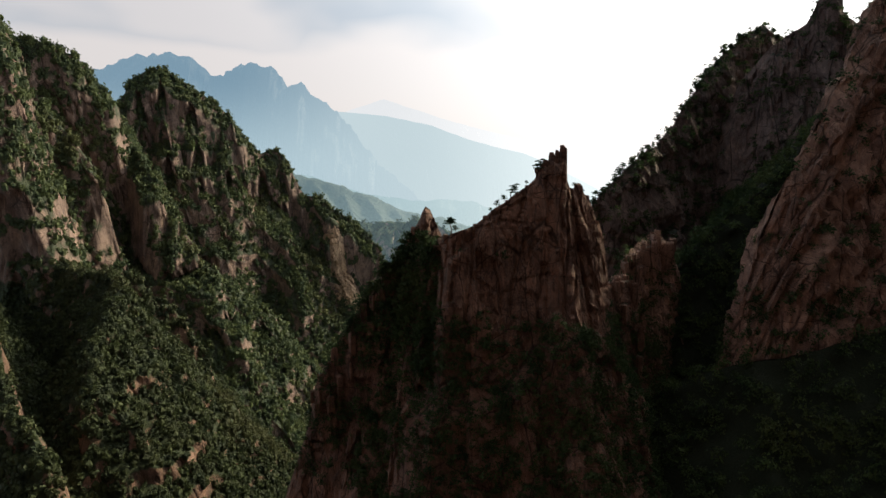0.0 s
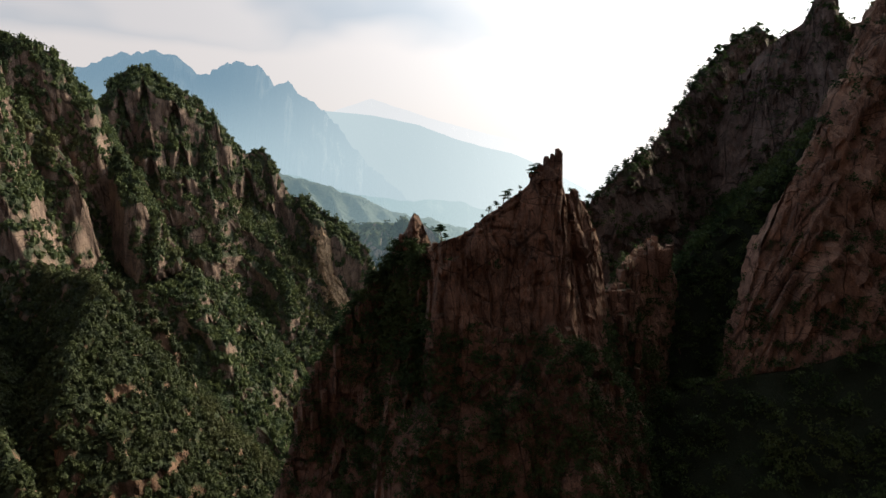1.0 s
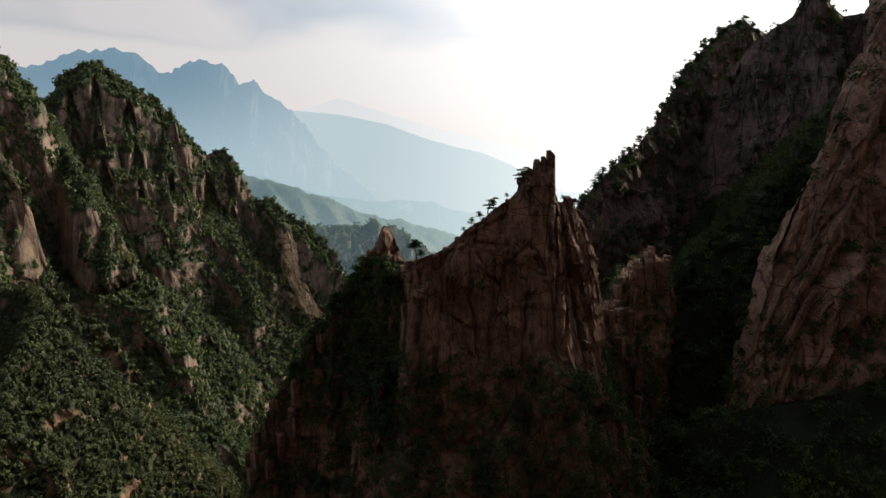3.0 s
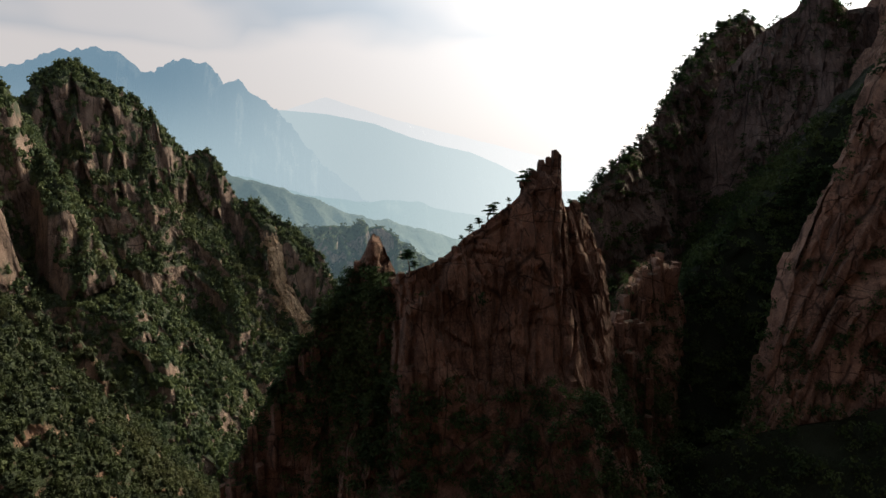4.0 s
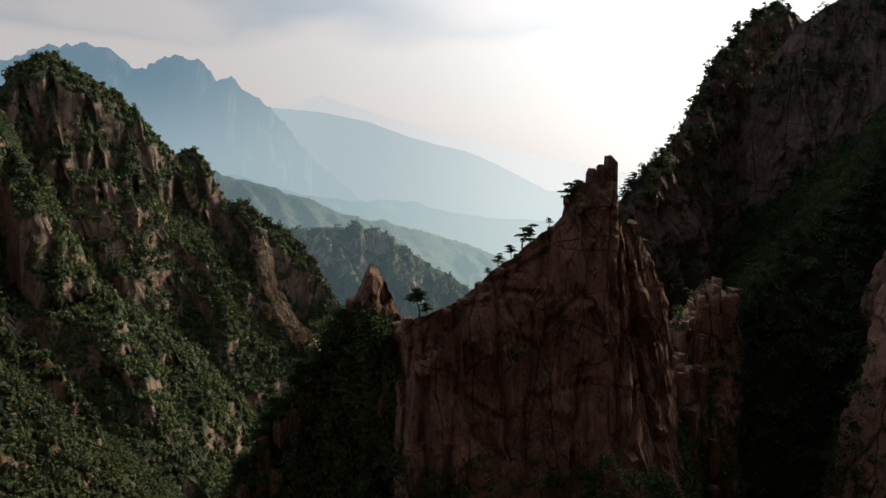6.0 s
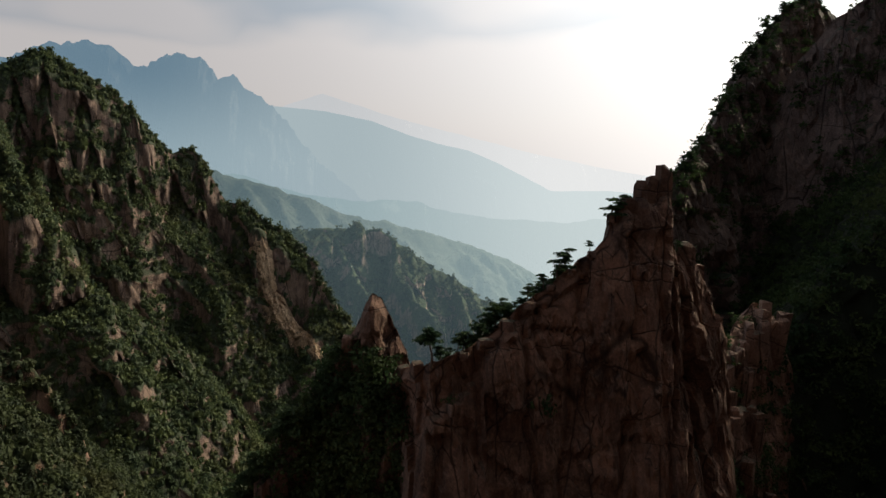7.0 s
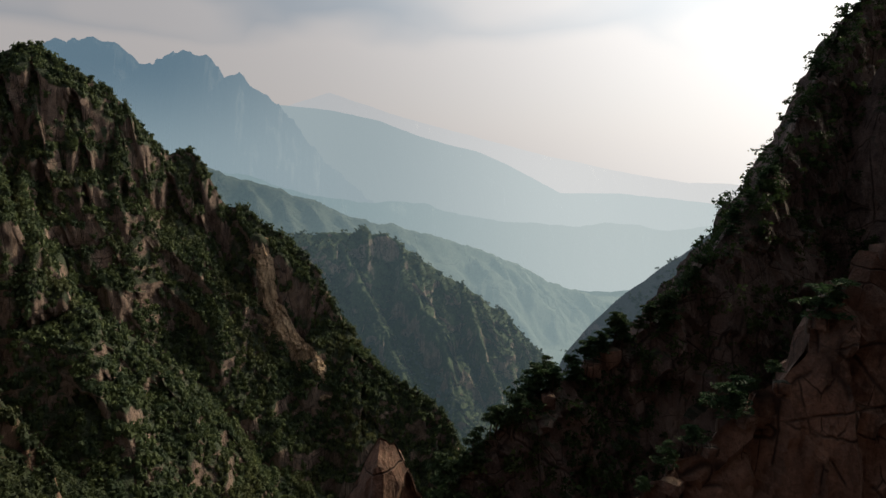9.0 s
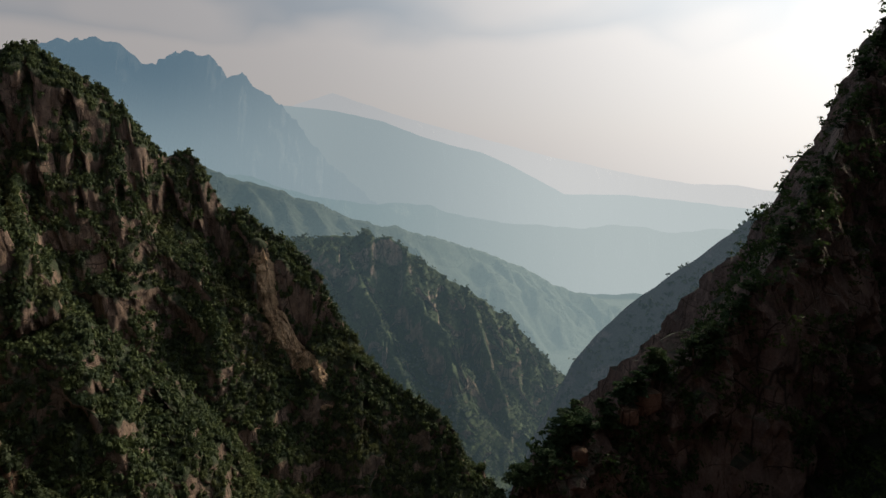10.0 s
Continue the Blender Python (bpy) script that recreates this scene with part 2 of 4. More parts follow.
def fbm(p, seed=0, octaves=4, gain=0.5):
    total, amp, norm = 0.0, 1.0, 0.0
    for o in range(octaves):
        total = total + amp * vnoise(p * (2.03 ** o) + 17.3 * o, seed + o)
        norm += amp
        amp *= gain
    return total / norm


def ridged(p, seed=0, octaves=3):
    total, amp, norm = 0.0, 1.0, 0.0
    for o in range(octaves):
        total = total + amp * (1 - 2 * np.abs(vnoise(p * (2.1 ** o) + 9.1 * o, seed + o)))
        norm += amp
        amp *= 0.5
    return total / norm


def blocks(p, seed=0):
    """One random value, -1 to 1, for each cell of a jittered lattice: the faces of jointed rock."""
    i = np.floor(p).astype(np.int64)
    best, val = np.full(len(p), 1e9), np.zeros(len(p))
    # each block's face has its own tilt
    for dx in (-1, 0, 1):
        for dy in (-1, 0, 1):
            for dz in (-1, 0, 1):
                c = i + np.array((dx, dy, dz))
                j = np.stack([hash3(c[:, 0], c[:, 1], c[:, 2], seed + k) for k in (1, 2, 3)], 1)
                d = ((c + j - p) ** 2).sum(1)
                new_best = d < best
                best = np.where(new_best, d, best)
                tilt = np.stack([hash3(c[:, 0], c[:, 1], c[:, 2], seed + k) - 0.5 for k in (5, 6, 7)], 1)
                face = hash3(c[:, 0], c[:, 1], c[:, 2], seed + 4) * 2 - 1 + 2.2 * ((p - c - j) * tilt).sum(1)
                val = np.where(new_best, face, val)
    return val


def step(x, lo, hi):
    t = np.clip((x - lo) / (hi - lo), 0, 1)
    return t * t * (3 - 2 * t)


def mesh_arrays(name, verts, faces, smooth=True):
    """A mesh from arrays: verts n x 3, faces m x 3 or m x 4."""
    me = bpy.data.meshes.new(name)
    k = faces.shape[1]
    me.vertices.add(len(verts))
    me.vertices.foreach_set("co", np.ascontiguousarray(verts, dtype=np.float32).ravel())
    me.loops.add(faces.size)
    me.loops.foreach_set("vertex_index", np.ascontiguousarray(faces, dtype=np.int32).ravel())
    me.polygons.add(len(faces))
    me.polygons.foreach_set("loop_start", np.arange(0, faces.size, k, dtype=np.int32))
    me.polygons.foreach_set("use_smooth", np.full(len(faces), smooth, dtype=bool))
    me.update(calc_edges=True)
    return me


def spread(crest, spacing):
    """Evenly spaced points along a polyline."""
    c = np.array(crest, float)
    d = np.concatenate([[0], np.cumsum(np.linalg.norm(np.diff(c, axis=0), axis=1))])
    n = max(8, int(d[-1] / spacing))
    s = np.linspace(0, d[-1], n)
    return np.stack([np.interp(s, d, c[:, k]) for k in range(3)], 1)


def outward(p, f):
    """Turns the faces so that the land's upper side is their front."""
    a, b, c, d = (p[f[:, k]] for k in range(4))
    return (p, f) if np.cross(c - a, d - b)[:, 2].sum() > 0 else (p, f[:, ::-1])


def massif(crest, left, right, drop, du=1.0, dv=1.0, jag=1.5, jag_size=8.0, gully=(0.3, 40.0), rough=((2.0, 12.0, 4.0),),
           block=((1.2, 5.0, 2.4),), seed=1, ledge=(0.0, 1.0), fade=10.0, cap=None, shift=None, bend=1.0, back=4, slant=0.0):
    """A mountain round a crest line: its flanks fall away by the profiles (fall, distance) on the left and right of the way along the crest,
    with gullies, upright ribs and jointed blocks. slant: how far the ribs lean; back: how much coarser the left flank is. Gives verts and faces."""
    c = spread(crest, du)
    s = np.arange(len(c)) * du
    z3 = np.zeros((len(c), 3))
    z3[:, 0] = s / jag_size
    c[:, 2] += jag * (fbm(z3 + seed * 3.7, seed, 4, 0.6)) * step(s, 0, 10 * du)
    # direction along the crest, smoothed
    k = max(2, int(12.0 * bend / du))
    pad = np.pad(c[:, :2], ((k, k), (0, 0)), mode="edge")
    tang = pad[2 * k:] - pad[:-2 * k]
    tang /= np.linalg.norm(tang, axis=1)[:, None] + 1e-9
    norm = np.stack([-tang[:, 1], tang[:, 0]], 1)      # to the left
    m = cap or max(8, int(24 / du))

    def turn(a, b, n):
        ang = np.linspace(0, math.pi, n + 2)[1:-1]
        return np.cos(ang)[:, None] * a + np.sin(ang)[:, None] * b

    cb, nb = c[::back], norm[::back]
    loop = np.concatenate([cb, np.repeat(c[-1:], m, 0), c[::-1], np.repeat(c[:1], m, 0)])
    ways = np.concatenate([nb, turn(norm[-1], tang[-1], m), -norm[::-1], turn(-norm[0], -tang[0], m)])
    n = len(c)
    side = np.concatenate([np.zeros(len(cb)), np.linspace(0, 1, m), np.ones(n), np.linspace(1, 0, m)])
    arc = np.concatenate([[0], np.cumsum(np.linalg.norm(np.diff(loop[:, :2] + 12 * ways, axis=0), axis=1))])
    L = len(loop)
    # rows: close together near the top
    nv = int(drop / dv * 0.62)
    v = np.linspace(0, 1, nv) ** 1.25 * drop
    v[0] = 0
    fall = np.repeat(v[:, None], L, 1)
    pl, pr = np.array(left, float), np.array(right, float)
    offl, offr = np.interp(v, pl[:, 0], pl[:, 1]), np.interp(v, pr[:, 0], pr[:, 1])
    off = offl[:, None] * (1 - side) + offr[:, None] * side
    g_amp, g_size = gully
    q = np.stack([np.repeat(arc[None] / g_size, nv, 0).ravel(), (fall / (g_size * 4)).ravel(), np.full(fall.size, seed * 1.3)], 1)
    grow = step(fall, 0, fade * 3)
    off = off * (1 + g_amp * grow * ridged(q, seed + 5).reshape(fall.shape)) + 0.02 * fall
    p = np.stack([loop[:, 0] + ways[:, 0] * off, loop[:, 1] + ways[:, 1] * off, loop[:, 2] - fall], 2).reshape(-1, 3)
    w3 = np.repeat(ways[None], nv, 0).reshape(-1, 2)
    near = step(fall, 0, fade).ravel() * 0.75 + 0.25
    push = np.zeros(len(p))
    q = p - np.outer(p[:, 2], (slant, 0, 0))
    for amp, size, tall in rough:
        push += amp * fbm(q / np.array((size, size, size * tall)), seed + 11, 4, 0.55)
    for amp, size, tall in block:
        warped = q + 0.25 * size * np.stack([vnoise(p / size, seed + 31), vnoise(p / size, seed + 32), vnoise(p / size, seed + 33)], 1)
        push += amp * blocks(warped / np.array((size, size, size * tall)), seed + 21)
    if ledge[0]:
        tier = p[:, 2] / ledge[1] + 0.9 * fbm(p / (ledge[1] * 1.6), seed + 41, 3)
        push += ledge[0] * (0.5 - (tier - np.floor(tier)))
    p[:, :2] += w3 * (push * near)[:, None]
    p[:, 2] += 0.35 * (push * near) * step(fall, 0, fade).ravel()
    if shift:
        p = shift(p)
    a = (np.arange(nv - 1)[:, None] * L + np.arange(L)[None]).ravel()
    b = (np.arange(nv - 1)[:, None] * L + (np.arange(L) + 1)[None] % L).ravel()
    return outward(p, np.stack([a, a + L, b + L, b], 1))


def branches(points, r, every, reach, fall, sides=(-1, 1)):
    """Ribs that leave a ridge on both sides and run down: each a pair of points."""
    c, out = spread(points, every), []
    for i in range(1, len(c) - 1):
        d = c[i + 1] - c[i - 1]
        flat = d[:2] / (np.linalg.norm(d[:2]) + 1e-9)
        down = 1.0 if d[2] < 0 else -1.0
        for sgn in sides:
            if r.random() < 0.15:
                continue
            turn = sgn * radians(r.uniform(48, 80))
            w = np.array((flat[0] * math.cos(turn) * down - flat[1] * math.sin(turn) * down, flat[0] * math.sin(turn) * down + flat[1] * math.cos(turn) * down))
            long = reach * r.uniform(0.55, 1.2)
            a = c[i] - np.array((0, 0, 2.0))
            mid = a + np.array((*(w * long * 0.5), -long * 0.5 * fall * r.uniform(0.75, 1.0)))
            end = a + np.array((*(w * long + r.normal(0, 5, 2)), -long * fall * r.uniform(1.0, 1.2)))
            out.append([a, mid, end])
    return out


def ridgeland(ridges, x_range, y_range, cell, base, seed, warp=(9.0, 42.0, 3.5, 13.0), lumps=((4.0, 22.0), (1.8, 8.0)), sub=True):
    """Rugged land as the envelope of ridge lines. ridges: (points, side slope, spacing of ribs, length of ribs, fall of ribs); a pair of slopes serves the left and the right of the way along the line."""
    r = np.random.default_rng(seed)
    xs, ys = np.arange(*x_range, cell), np.arange(*y_range, cell)
    gx, gy = np.meshgrid(xs, ys)
    p = np.stack([gx.ravel(), gy.ravel(), np.zeros(gx.size)], 1)
    wx = p[:, 0] + warp[0] * fbm(p / warp[1], seed, 3) + warp[2] * fbm(p / warp[3], seed + 3, 2)
    wy = p[:, 1] + warp[0] * fbm(p / warp[1], seed + 1, 3) + warp[2] * fbm(p / warp[3], seed + 4, 2)
    z = np.full(len(p), float(base))
    todo = []
    for points, slopes, every, reach, fall in ridges:
        pair = slopes if isinstance(slopes, tuple) else (slopes, slopes)
        slope = min(pair)
        todo.append((points, pair))
        if every:
            ribs = branches(points, r, every, reach, fall)
            todo += [(rib, (slope * 1.1, slope * 1.1)) for rib in ribs]
            if sub:
                for rib in ribs:
                    todo += [(twig, (slope * 1.15, slope * 1.15)) for twig in branches(rib, r, reach * 0.3, reach * 0.4, fall * 1.1)]
    for points, (slope_l, slope_r) in todo:
        for a, b in zip(points[:-1], points[1:]):
            dx, dy = b[0] - a[0], b[1] - a[1]
            t = np.clip(((wx - a[0]) * dx + (wy - a[1]) * dy) / (dx * dx + dy * dy + 1e-6), 0, 1)
            d = np.hypot(wx - a[0] - t * dx, wy - a[1] - t * dy)
            turn = (dx * (wy - a[1]) - dy * (wx - a[0])) / (math.hypot(dx, dy) * d + 1e-6)
            slope = slope_r + (slope_l - slope_r) * step(turn, -1, 1)
            d = np.sqrt(d * d + 6.0) - 2.4
            z = np.maximum(z, a[2] + t * (b[2] - a[2]) - slope * 1.4 * np.maximum(d, 0) ** 0.91)
    p[:, 2] = z
    for amp, size in lumps:
        p[:, 2] += amp * fbm(p / np.array((size, size, size * 2)), seed + 9, 4, 0.55)
    nx, ny = len(xs), len(ys)
    a = (np.arange(ny - 1)[:, None] * nx + np.arange(nx - 1)[None]).ravel()
    return outward(p, np.stack([a, a + 1, a + nx + 1, a + nx], 1))


def join_parts(parts):
    verts, faces, base = [], [], 0
    for p, f in parts:
        verts.append(p), faces.append(f + base)
        base += len(p)
    return np.concatenate(verts), np.concatenate(faces)


def mountain(name, parts, mat, label, category="mountain", kind="structure", smooth=True):
    p, f = join_parts(parts)
    ob = new(name, mesh_arrays(name, p, f, smooth))
    ob.data.materials.append(mat)
    return tagged(ob, label, category, kind=kind), p, f


def face_data(p, f):
    a, b, c, d = (p[f[:, k]] for k in range(4))
    n = np.cross(c - a, d - b)
    area = np.linalg.norm(n, axis=1) * 0.5
    return (a + b + c + d) / 4, n / (2 * area[:, None] + 1e-9), area


def sow(p, f, per, rng, lean=(0.25, 0.55), clump=(0.02, 0.35), where=None):
    """Places on a mountain where trees stand: more on gentle ground, in clumps. per: trees for each square metre seen from above."""
    mid, n, area = face_data(p, f)
    want = step(n[:, 2] + clump[1] * fbm(mid * clump[0], 77, 3), *lean) * area
    if where is not None:
        want = want * where(mid, n)
    count = rng.poisson(want * per)
    idx = np.repeat(np.arange(len(f)), count)
    u, w = rng.random((len(idx), 1)), rng.random((len(idx), 1))
    a, b, c, d = (p[f[idx, k]] for k in range(4))
    return (a * (1 - u) + b * u) * (1 - w) + (d * (1 - u) + c * u) * w, n[idx]


def tuft_crown(rng, n, size, flat=0.9, lobes=5):
    """A crown of n leafy quads on an uneven, lobed body of height and width about 1; stands on z = 0."""
    centre = rng.normal(0, 0.2, (lobes, 3)) * np.array((1, 1, 0.8)) + np.array((0, 0, 0.52))
    rad = rng.uniform(0.2, 0.36, lobes)
    pick = rng.integers(0, lobes, n)
    way = rng.normal(0, 1, (n, 3))
    way /= np.linalg.norm(way, axis=1)[:, None]
    way[:, 2] = np.abs(way[:, 2]) * 0.9 + way[:, 2] * 0.1
    mid = centre[pick] + way * (rad[pick] * rng.uniform(0.7, 1.08, n))[:, None] * np.array((1, 1, flat))
    nn = way + rng.normal(0, 0.28, (n, 3))
    return quads_at(mid, nn, rng, size)


def dome_crown(rng, tufts, size):
    """A far tree: a lumpy rounded crown of two rings of leaf masses with loose tufts on it; stands on z = 0."""
    verts, faces = [], []
    for h, rad in ((0.05, 0.26), (0.48, 0.33), (0.78, 0.08)):
        for k in range(6):
            w = 2 * math.pi * (k + rng.uniform(-0.25, 0.25)) / 6
            r = rad * rng.uniform(0.72, 1.25)
            verts.append((r * math.cos(w), r * math.sin(w), h * rng.uniform(0.85, 1.12)))
    for i in range(2):
        for k in range(6):
            faces.append((i * 6 + k, i * 6 + (k + 1) % 6, i * 6 + 6 + (k + 1) % 6, i * 6 + 6 + k))
    v, f = tuft_crown(rng, tufts, size)
    return np.concatenate([np.array(verts), v]), np.concatenate([np.array(faces), f + len(verts)])


def quads_at(mid, nn, rng, size, long=1.35):
    n = len(mid)
    nn = nn / (np.linalg.norm(nn, axis=1)[:, None] + 1e-9)
    ref = rng.normal(0, 1, (n, 3))
    t1 = np.cross(nn, ref)
    t1 /= np.linalg.norm(t1, axis=1)[:, None] + 1e-9
    t2 = np.cross(nn, t1)
    sz = size * rng.uniform(0.6, 1.3, (n, 1))
    a, b = t1 * sz * long * 0.5, t2 * sz * 0.5
    bow = nn * sz * 0.18
    v = np.stack([mid - a, mid - b * rng.uniform(0.5, 1.1, (n, 1)) + bow, mid + a, mid + b * rng.uniform(0.5, 1.1, (n, 1)) + bow], 1)
    return v.reshape(-1, 3), np.arange(4 * n).reshape(-1, 4)


def forest(name, spots, sizes, mat, label, rng, quads=34, leaf=0.3, kinds=7, flat=0.9, sink=0.12, category="trees", dome=False):
    """Many small crowns as one object of stuff."""
    shapes = [dome_crown(rng, quads, leaf) if dome else tuft_crown(rng, quads, leaf, flat) for _ in range(kinds)]
    pick = rng.integers(0, kinds, len(spots))
    verts, faces, base = [], [], 0
    for k, (tv, tf) in enumerate(shapes):
        at = np.nonzero(pick == k)[0]
        if not len(at):
            continue
        ang = rng.uniform(0, 2 * math.pi, len(at))
        ca, sa = np.cos(ang)[:, None], np.sin(ang)[:, None]
        sc = sizes[at][:, None]
        tall = sc * rng.uniform(0.8, 1.25, (len(at), 1))
        x = (tv[None, :, 0] * ca - tv[None, :, 1] * sa) * sc + spots[at, 0:1]
        y = (tv[None, :, 0] * sa + tv[None, :, 1] * ca) * sc + spots[at, 1:2]
        z = tv[None, :, 2] * tall + spots[at, 2:3] - sink * tall
        verts.append(np.stack([x, y, z], 2).reshape(-1, 3))
        faces.append((tf[None] + (np.arange(len(at)) * len(tv))[:, None, None]).reshape(-1, 4) + base)
        base += len(at) * len(tv)
    ob = new(name, mesh_arrays(name, np.concatenate(verts), np.concatenate(faces), smooth=False))
    ob.data.materials.append(mat)
    return tagged(ob, label, category, kind="stuff")


# ---- ground ----
def make_ground():
    n = 120
    u = np.linspace(-1, 1, n)
    x, y = np.meshgrid(np.sign(u) * np.abs(u) ** 1.8 * 7000, np.sign(u) * np.abs(u) ** 1.8 * 7000 + 900)
    p = np.stack([x.ravel(), y.ravel(), np.zeros(n * n)], 1)
    p[:, 2] = -95 + 38 * fbm(p / 260.0, 3, 4) - 60 * step(p[:, 1], 2000, 3200)
    a = (np.arange(n - 1)[:, None] * n + np.arange(n - 1)[None]).ravel()
    ob = new("ground", mesh_arrays("ground", p, np.stack([a, a + 1, a + n + 1, a + n], 1)))
    # the floor shares the misty slope's material, painted haze glow included
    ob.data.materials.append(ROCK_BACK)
    tagged(ob, "dark green forested valley floor between the mountains", "ground", kind="structure")


make_ground()

# ---- the pinnacle ridge, in front ----
PIN_CREST = [(-74, 230, 225), (-62, 232, 262), (-52, 234, 292), (-46, 234, 314), (-38, 236, 330), (-29, 236, 343), (-19, 237, 356), (-15, 237, 361), (-8, 236, 363), (-3.5, 233, 366), (-0.8, 229, 367), (3, 223, 370),
             (11.0, 225.5, 372.4), (18.9, 227, 379.0), (27.7, 229, 384.6), (32.3, 230.2, 388.4), (34.0, 230.6, 393.5), (36.3, 231, 394.1), (38.2, 231.2, 395.5), (39.3, 231.3, 394.5), (40.7, 231.5, 395.5), (42.7, 232, 396.5), (44.1, 233, 383.7), (46.2, 234.4, 384.0), (48.8, 235.8, 386.1), (54.3, 239, 378.7), (58.3, 243, 367.5), (60.9, 247, 347.8), (72.7, 254, 344.8), (79.1, 257, 338.8), (87.2, 260, 318.7)]


CRACKS = [(12, 372, 20, 374), (20, 374, 30, 373), (-2, 363, 6, 362), (8, 370, 8, 347), (20, 379, 21, 364), (29, 377, 28, 362), (41, 387, 42, 343), (47, 384, 52, 372), (32, 368, 30, 355), (3, 362, 3, 348), (16, 375, 28, 381), (37, 372, 36, 343), (23, 353, 39, 356), (44, 364, 55, 360), (11, 355, 20, 350)]


def clefts(p):
    """Upright joints that part the wall into slabs: (x, width, depth, lean)."""
    for x0, wide, deep, lean in ((43.2, 0.45, 1.5, 0.03), (47.6, 0.6, 2.0, -0.14), (35.0, 0.6, 1.0, 0.05), (26.5, 0.8, 1.4, 0.12), (18.0, 0.6, 1.1, -0.06), (10.0, 0.7, 1.3, 0.05),
                                 (4.0, 0.5, 0.9, 0.02), (-1.5, 0.8, 2.0, 0.06), (-14.0, 1.0, 1.5, 0.1), (-30.0, 1.4, 2.2, -0.1), (-42.0, 1.0, 1.6, 0.15)):
        line = x0 + lean * (p[:, 2] - 370) + 0.9 * vnoise(np.stack([p[:, 2] / 9, np.full(len(p), x0), p[:, 1] * 0], 1), 3)
        p[:, 1] += deep * np.exp(-((p[:, 0] - line) / wide) ** 2) * step(p[:, 2], 318, 345)
    # long slanting cracks: from (x, z) to (x, z)
    for x0, z0, x1, z1 in CRACKS:
        ex, ez = x1 - x0, z1 - z0
        t = np.clip(((p[:, 0] - x0) * ex + (p[:, 2] - z0) * ez) / (ex * ex + ez * ez), -0.05, 1.05)
        wave = 0.8 * vnoise(np.stack([t * math.hypot(ex, ez) / 6, np.full(len(p), x0 + z0), t * 0], 1), 5)
        d = np.hypot(p[:, 0] - x0 - t * ex + wave, p[:, 2] - z0 - t * ez + wave)
        p[:, 1] += 1.1 * np.exp(-(d / 0.55) ** 2)
    return p


pin = massif(PIN_CREST, [(0, 0), (4, 2.5), (40, 14), (110, 55), (260, 150)], [(0, 0), (2, 1.4), (10, 3.2), (30, 6), (52, 10), (62, 18), (90, 26), (130, 52), (260, 120)], 190, du=0.5, dv=0.8,
             jag=0.6, jag_size=3.0, gully=(0.10, 20.0), rough=((0.7, 18.0, 2.0), (0.14, 2.0, 1.5)), block=((1.1, 12.0, 2.2), (0.5, 4.8, 1.8), (0.2, 1.9, 1.2)), ledge=(0.35, 11.0), seed=4, fade=3.0, cap=30, shift=clefts)
cone = massif([(-19, 238, 340), (-16.5, 238, 355), (-13.8, 238, 365), (-11.5, 238, 369), (-9.5, 238, 371.5), (-8.6, 238, 373.6), (-7.6, 237.2, 376.4), (-6.4, 237, 378.4), (-5.6, 237, 377.8), (-4.6, 237.7, 376.4), (-3.6, 237.6, 374.2), (-2.4, 237.4, 371.5), (-0.6, 237, 368), (1.5, 237, 358), (3.0, 237, 340)],
              [(0, 0), (3, 2), (60, 20)], [(0, 0), (2, 1.3), (12, 4.6), (40, 11), (60, 18)], 60, du=0.4, dv=0.6, back=1, jag=0.8, jag_size=2.6, gully=(0.2, 7.0), rough=((0.7, 7.0, 2.0), (0.12, 1.6, 1.5)), block=((1.0, 5.0, 2.2), (0.4, 2.2, 1.8)), seed=6, fade=2.0, cap=20)
PIN, pin_p, pin_f = mountain("pinnacle_ridge", [pin, cone], ROCK, "sharp brown granite pinnacle ridge with shrubs in its clefts", "rock ridge", smooth=False)

# ---- the mountain on the other side of the gap ----
RM_CREST = [(-30, 278, 240), (-8, 296, 290), (4, 308, 322), (15, 317, 338), (30, 328, 344.5), (53, 343, 352), (70, 348, 358), (87, 356, 375), (107, 372, 391), (126, 390, 400), (140, 406, 412), (153, 419, 426), (169, 433, 443), (187, 451, 460),
            (206, 466, 474), (225, 480, 484), (234, 484, 478), (246, 490, 478), (270, 500, 462), (340, 540, 450), (450, 600, 440)]
rm = massif(RM_CREST, [(0, 0), (10, 4), (120, 45), (400, 240)], [(0, 0), (4, 2.5), (30, 7), (70, 14), (84, 22), (130, 38), (400, 200)], 300, du=1.1, dv=1.6,
            jag=2.2, jag_size=6.0, gully=(0.40, 36.0), rough=((3.2, 26.0, 3.0), (0.6, 6.0, 2.4)), block=((2.8, 15.0, 2.6), (0.8, 5.5, 2.0)), ledge=(1.8, 17.0), seed=9, fade=7.0)
horn = massif([(196, 432, 446), (208, 428, 462), (218, 425, 470), (226, 424, 473), (229, 424, 479), (233, 424, 490), (238, 424, 497), (243, 424, 498), (248, 425, 494), (250, 426, 481), (262, 430, 476), (285, 434, 480), (330, 440, 500)], [(0, 0), (150, 50)], [(0, 0), (150, 45)], 150, du=1.2, dv=2.0, jag=2.0, seed=23, fade=5.0)
RM, rm_p, rm_f = mountain("shadowed_mountain", [rm, horn], ROCK_SHADE, "dark backlit granite mountain with pines along its ridge", smooth=False)

# ---- the ribbed cliff, its spur and the wooded gully ----
# the unseen upper end is raised to keep sun off the pinnacle
RC_CREST = [(470, 470, 840), (370, 408, 730), (280, 350, 610), (222, 312, 500), (205, 302, 478), (186, 290, 464), (173, 272, 458), (161, 263, 441), (150, 257, 419), (138, 251, 400), (127, 246, 383), (119, 243, 365), (114, 240, 348), (110, 238, 336), (105, 236, 322), (102, 234, 298)]
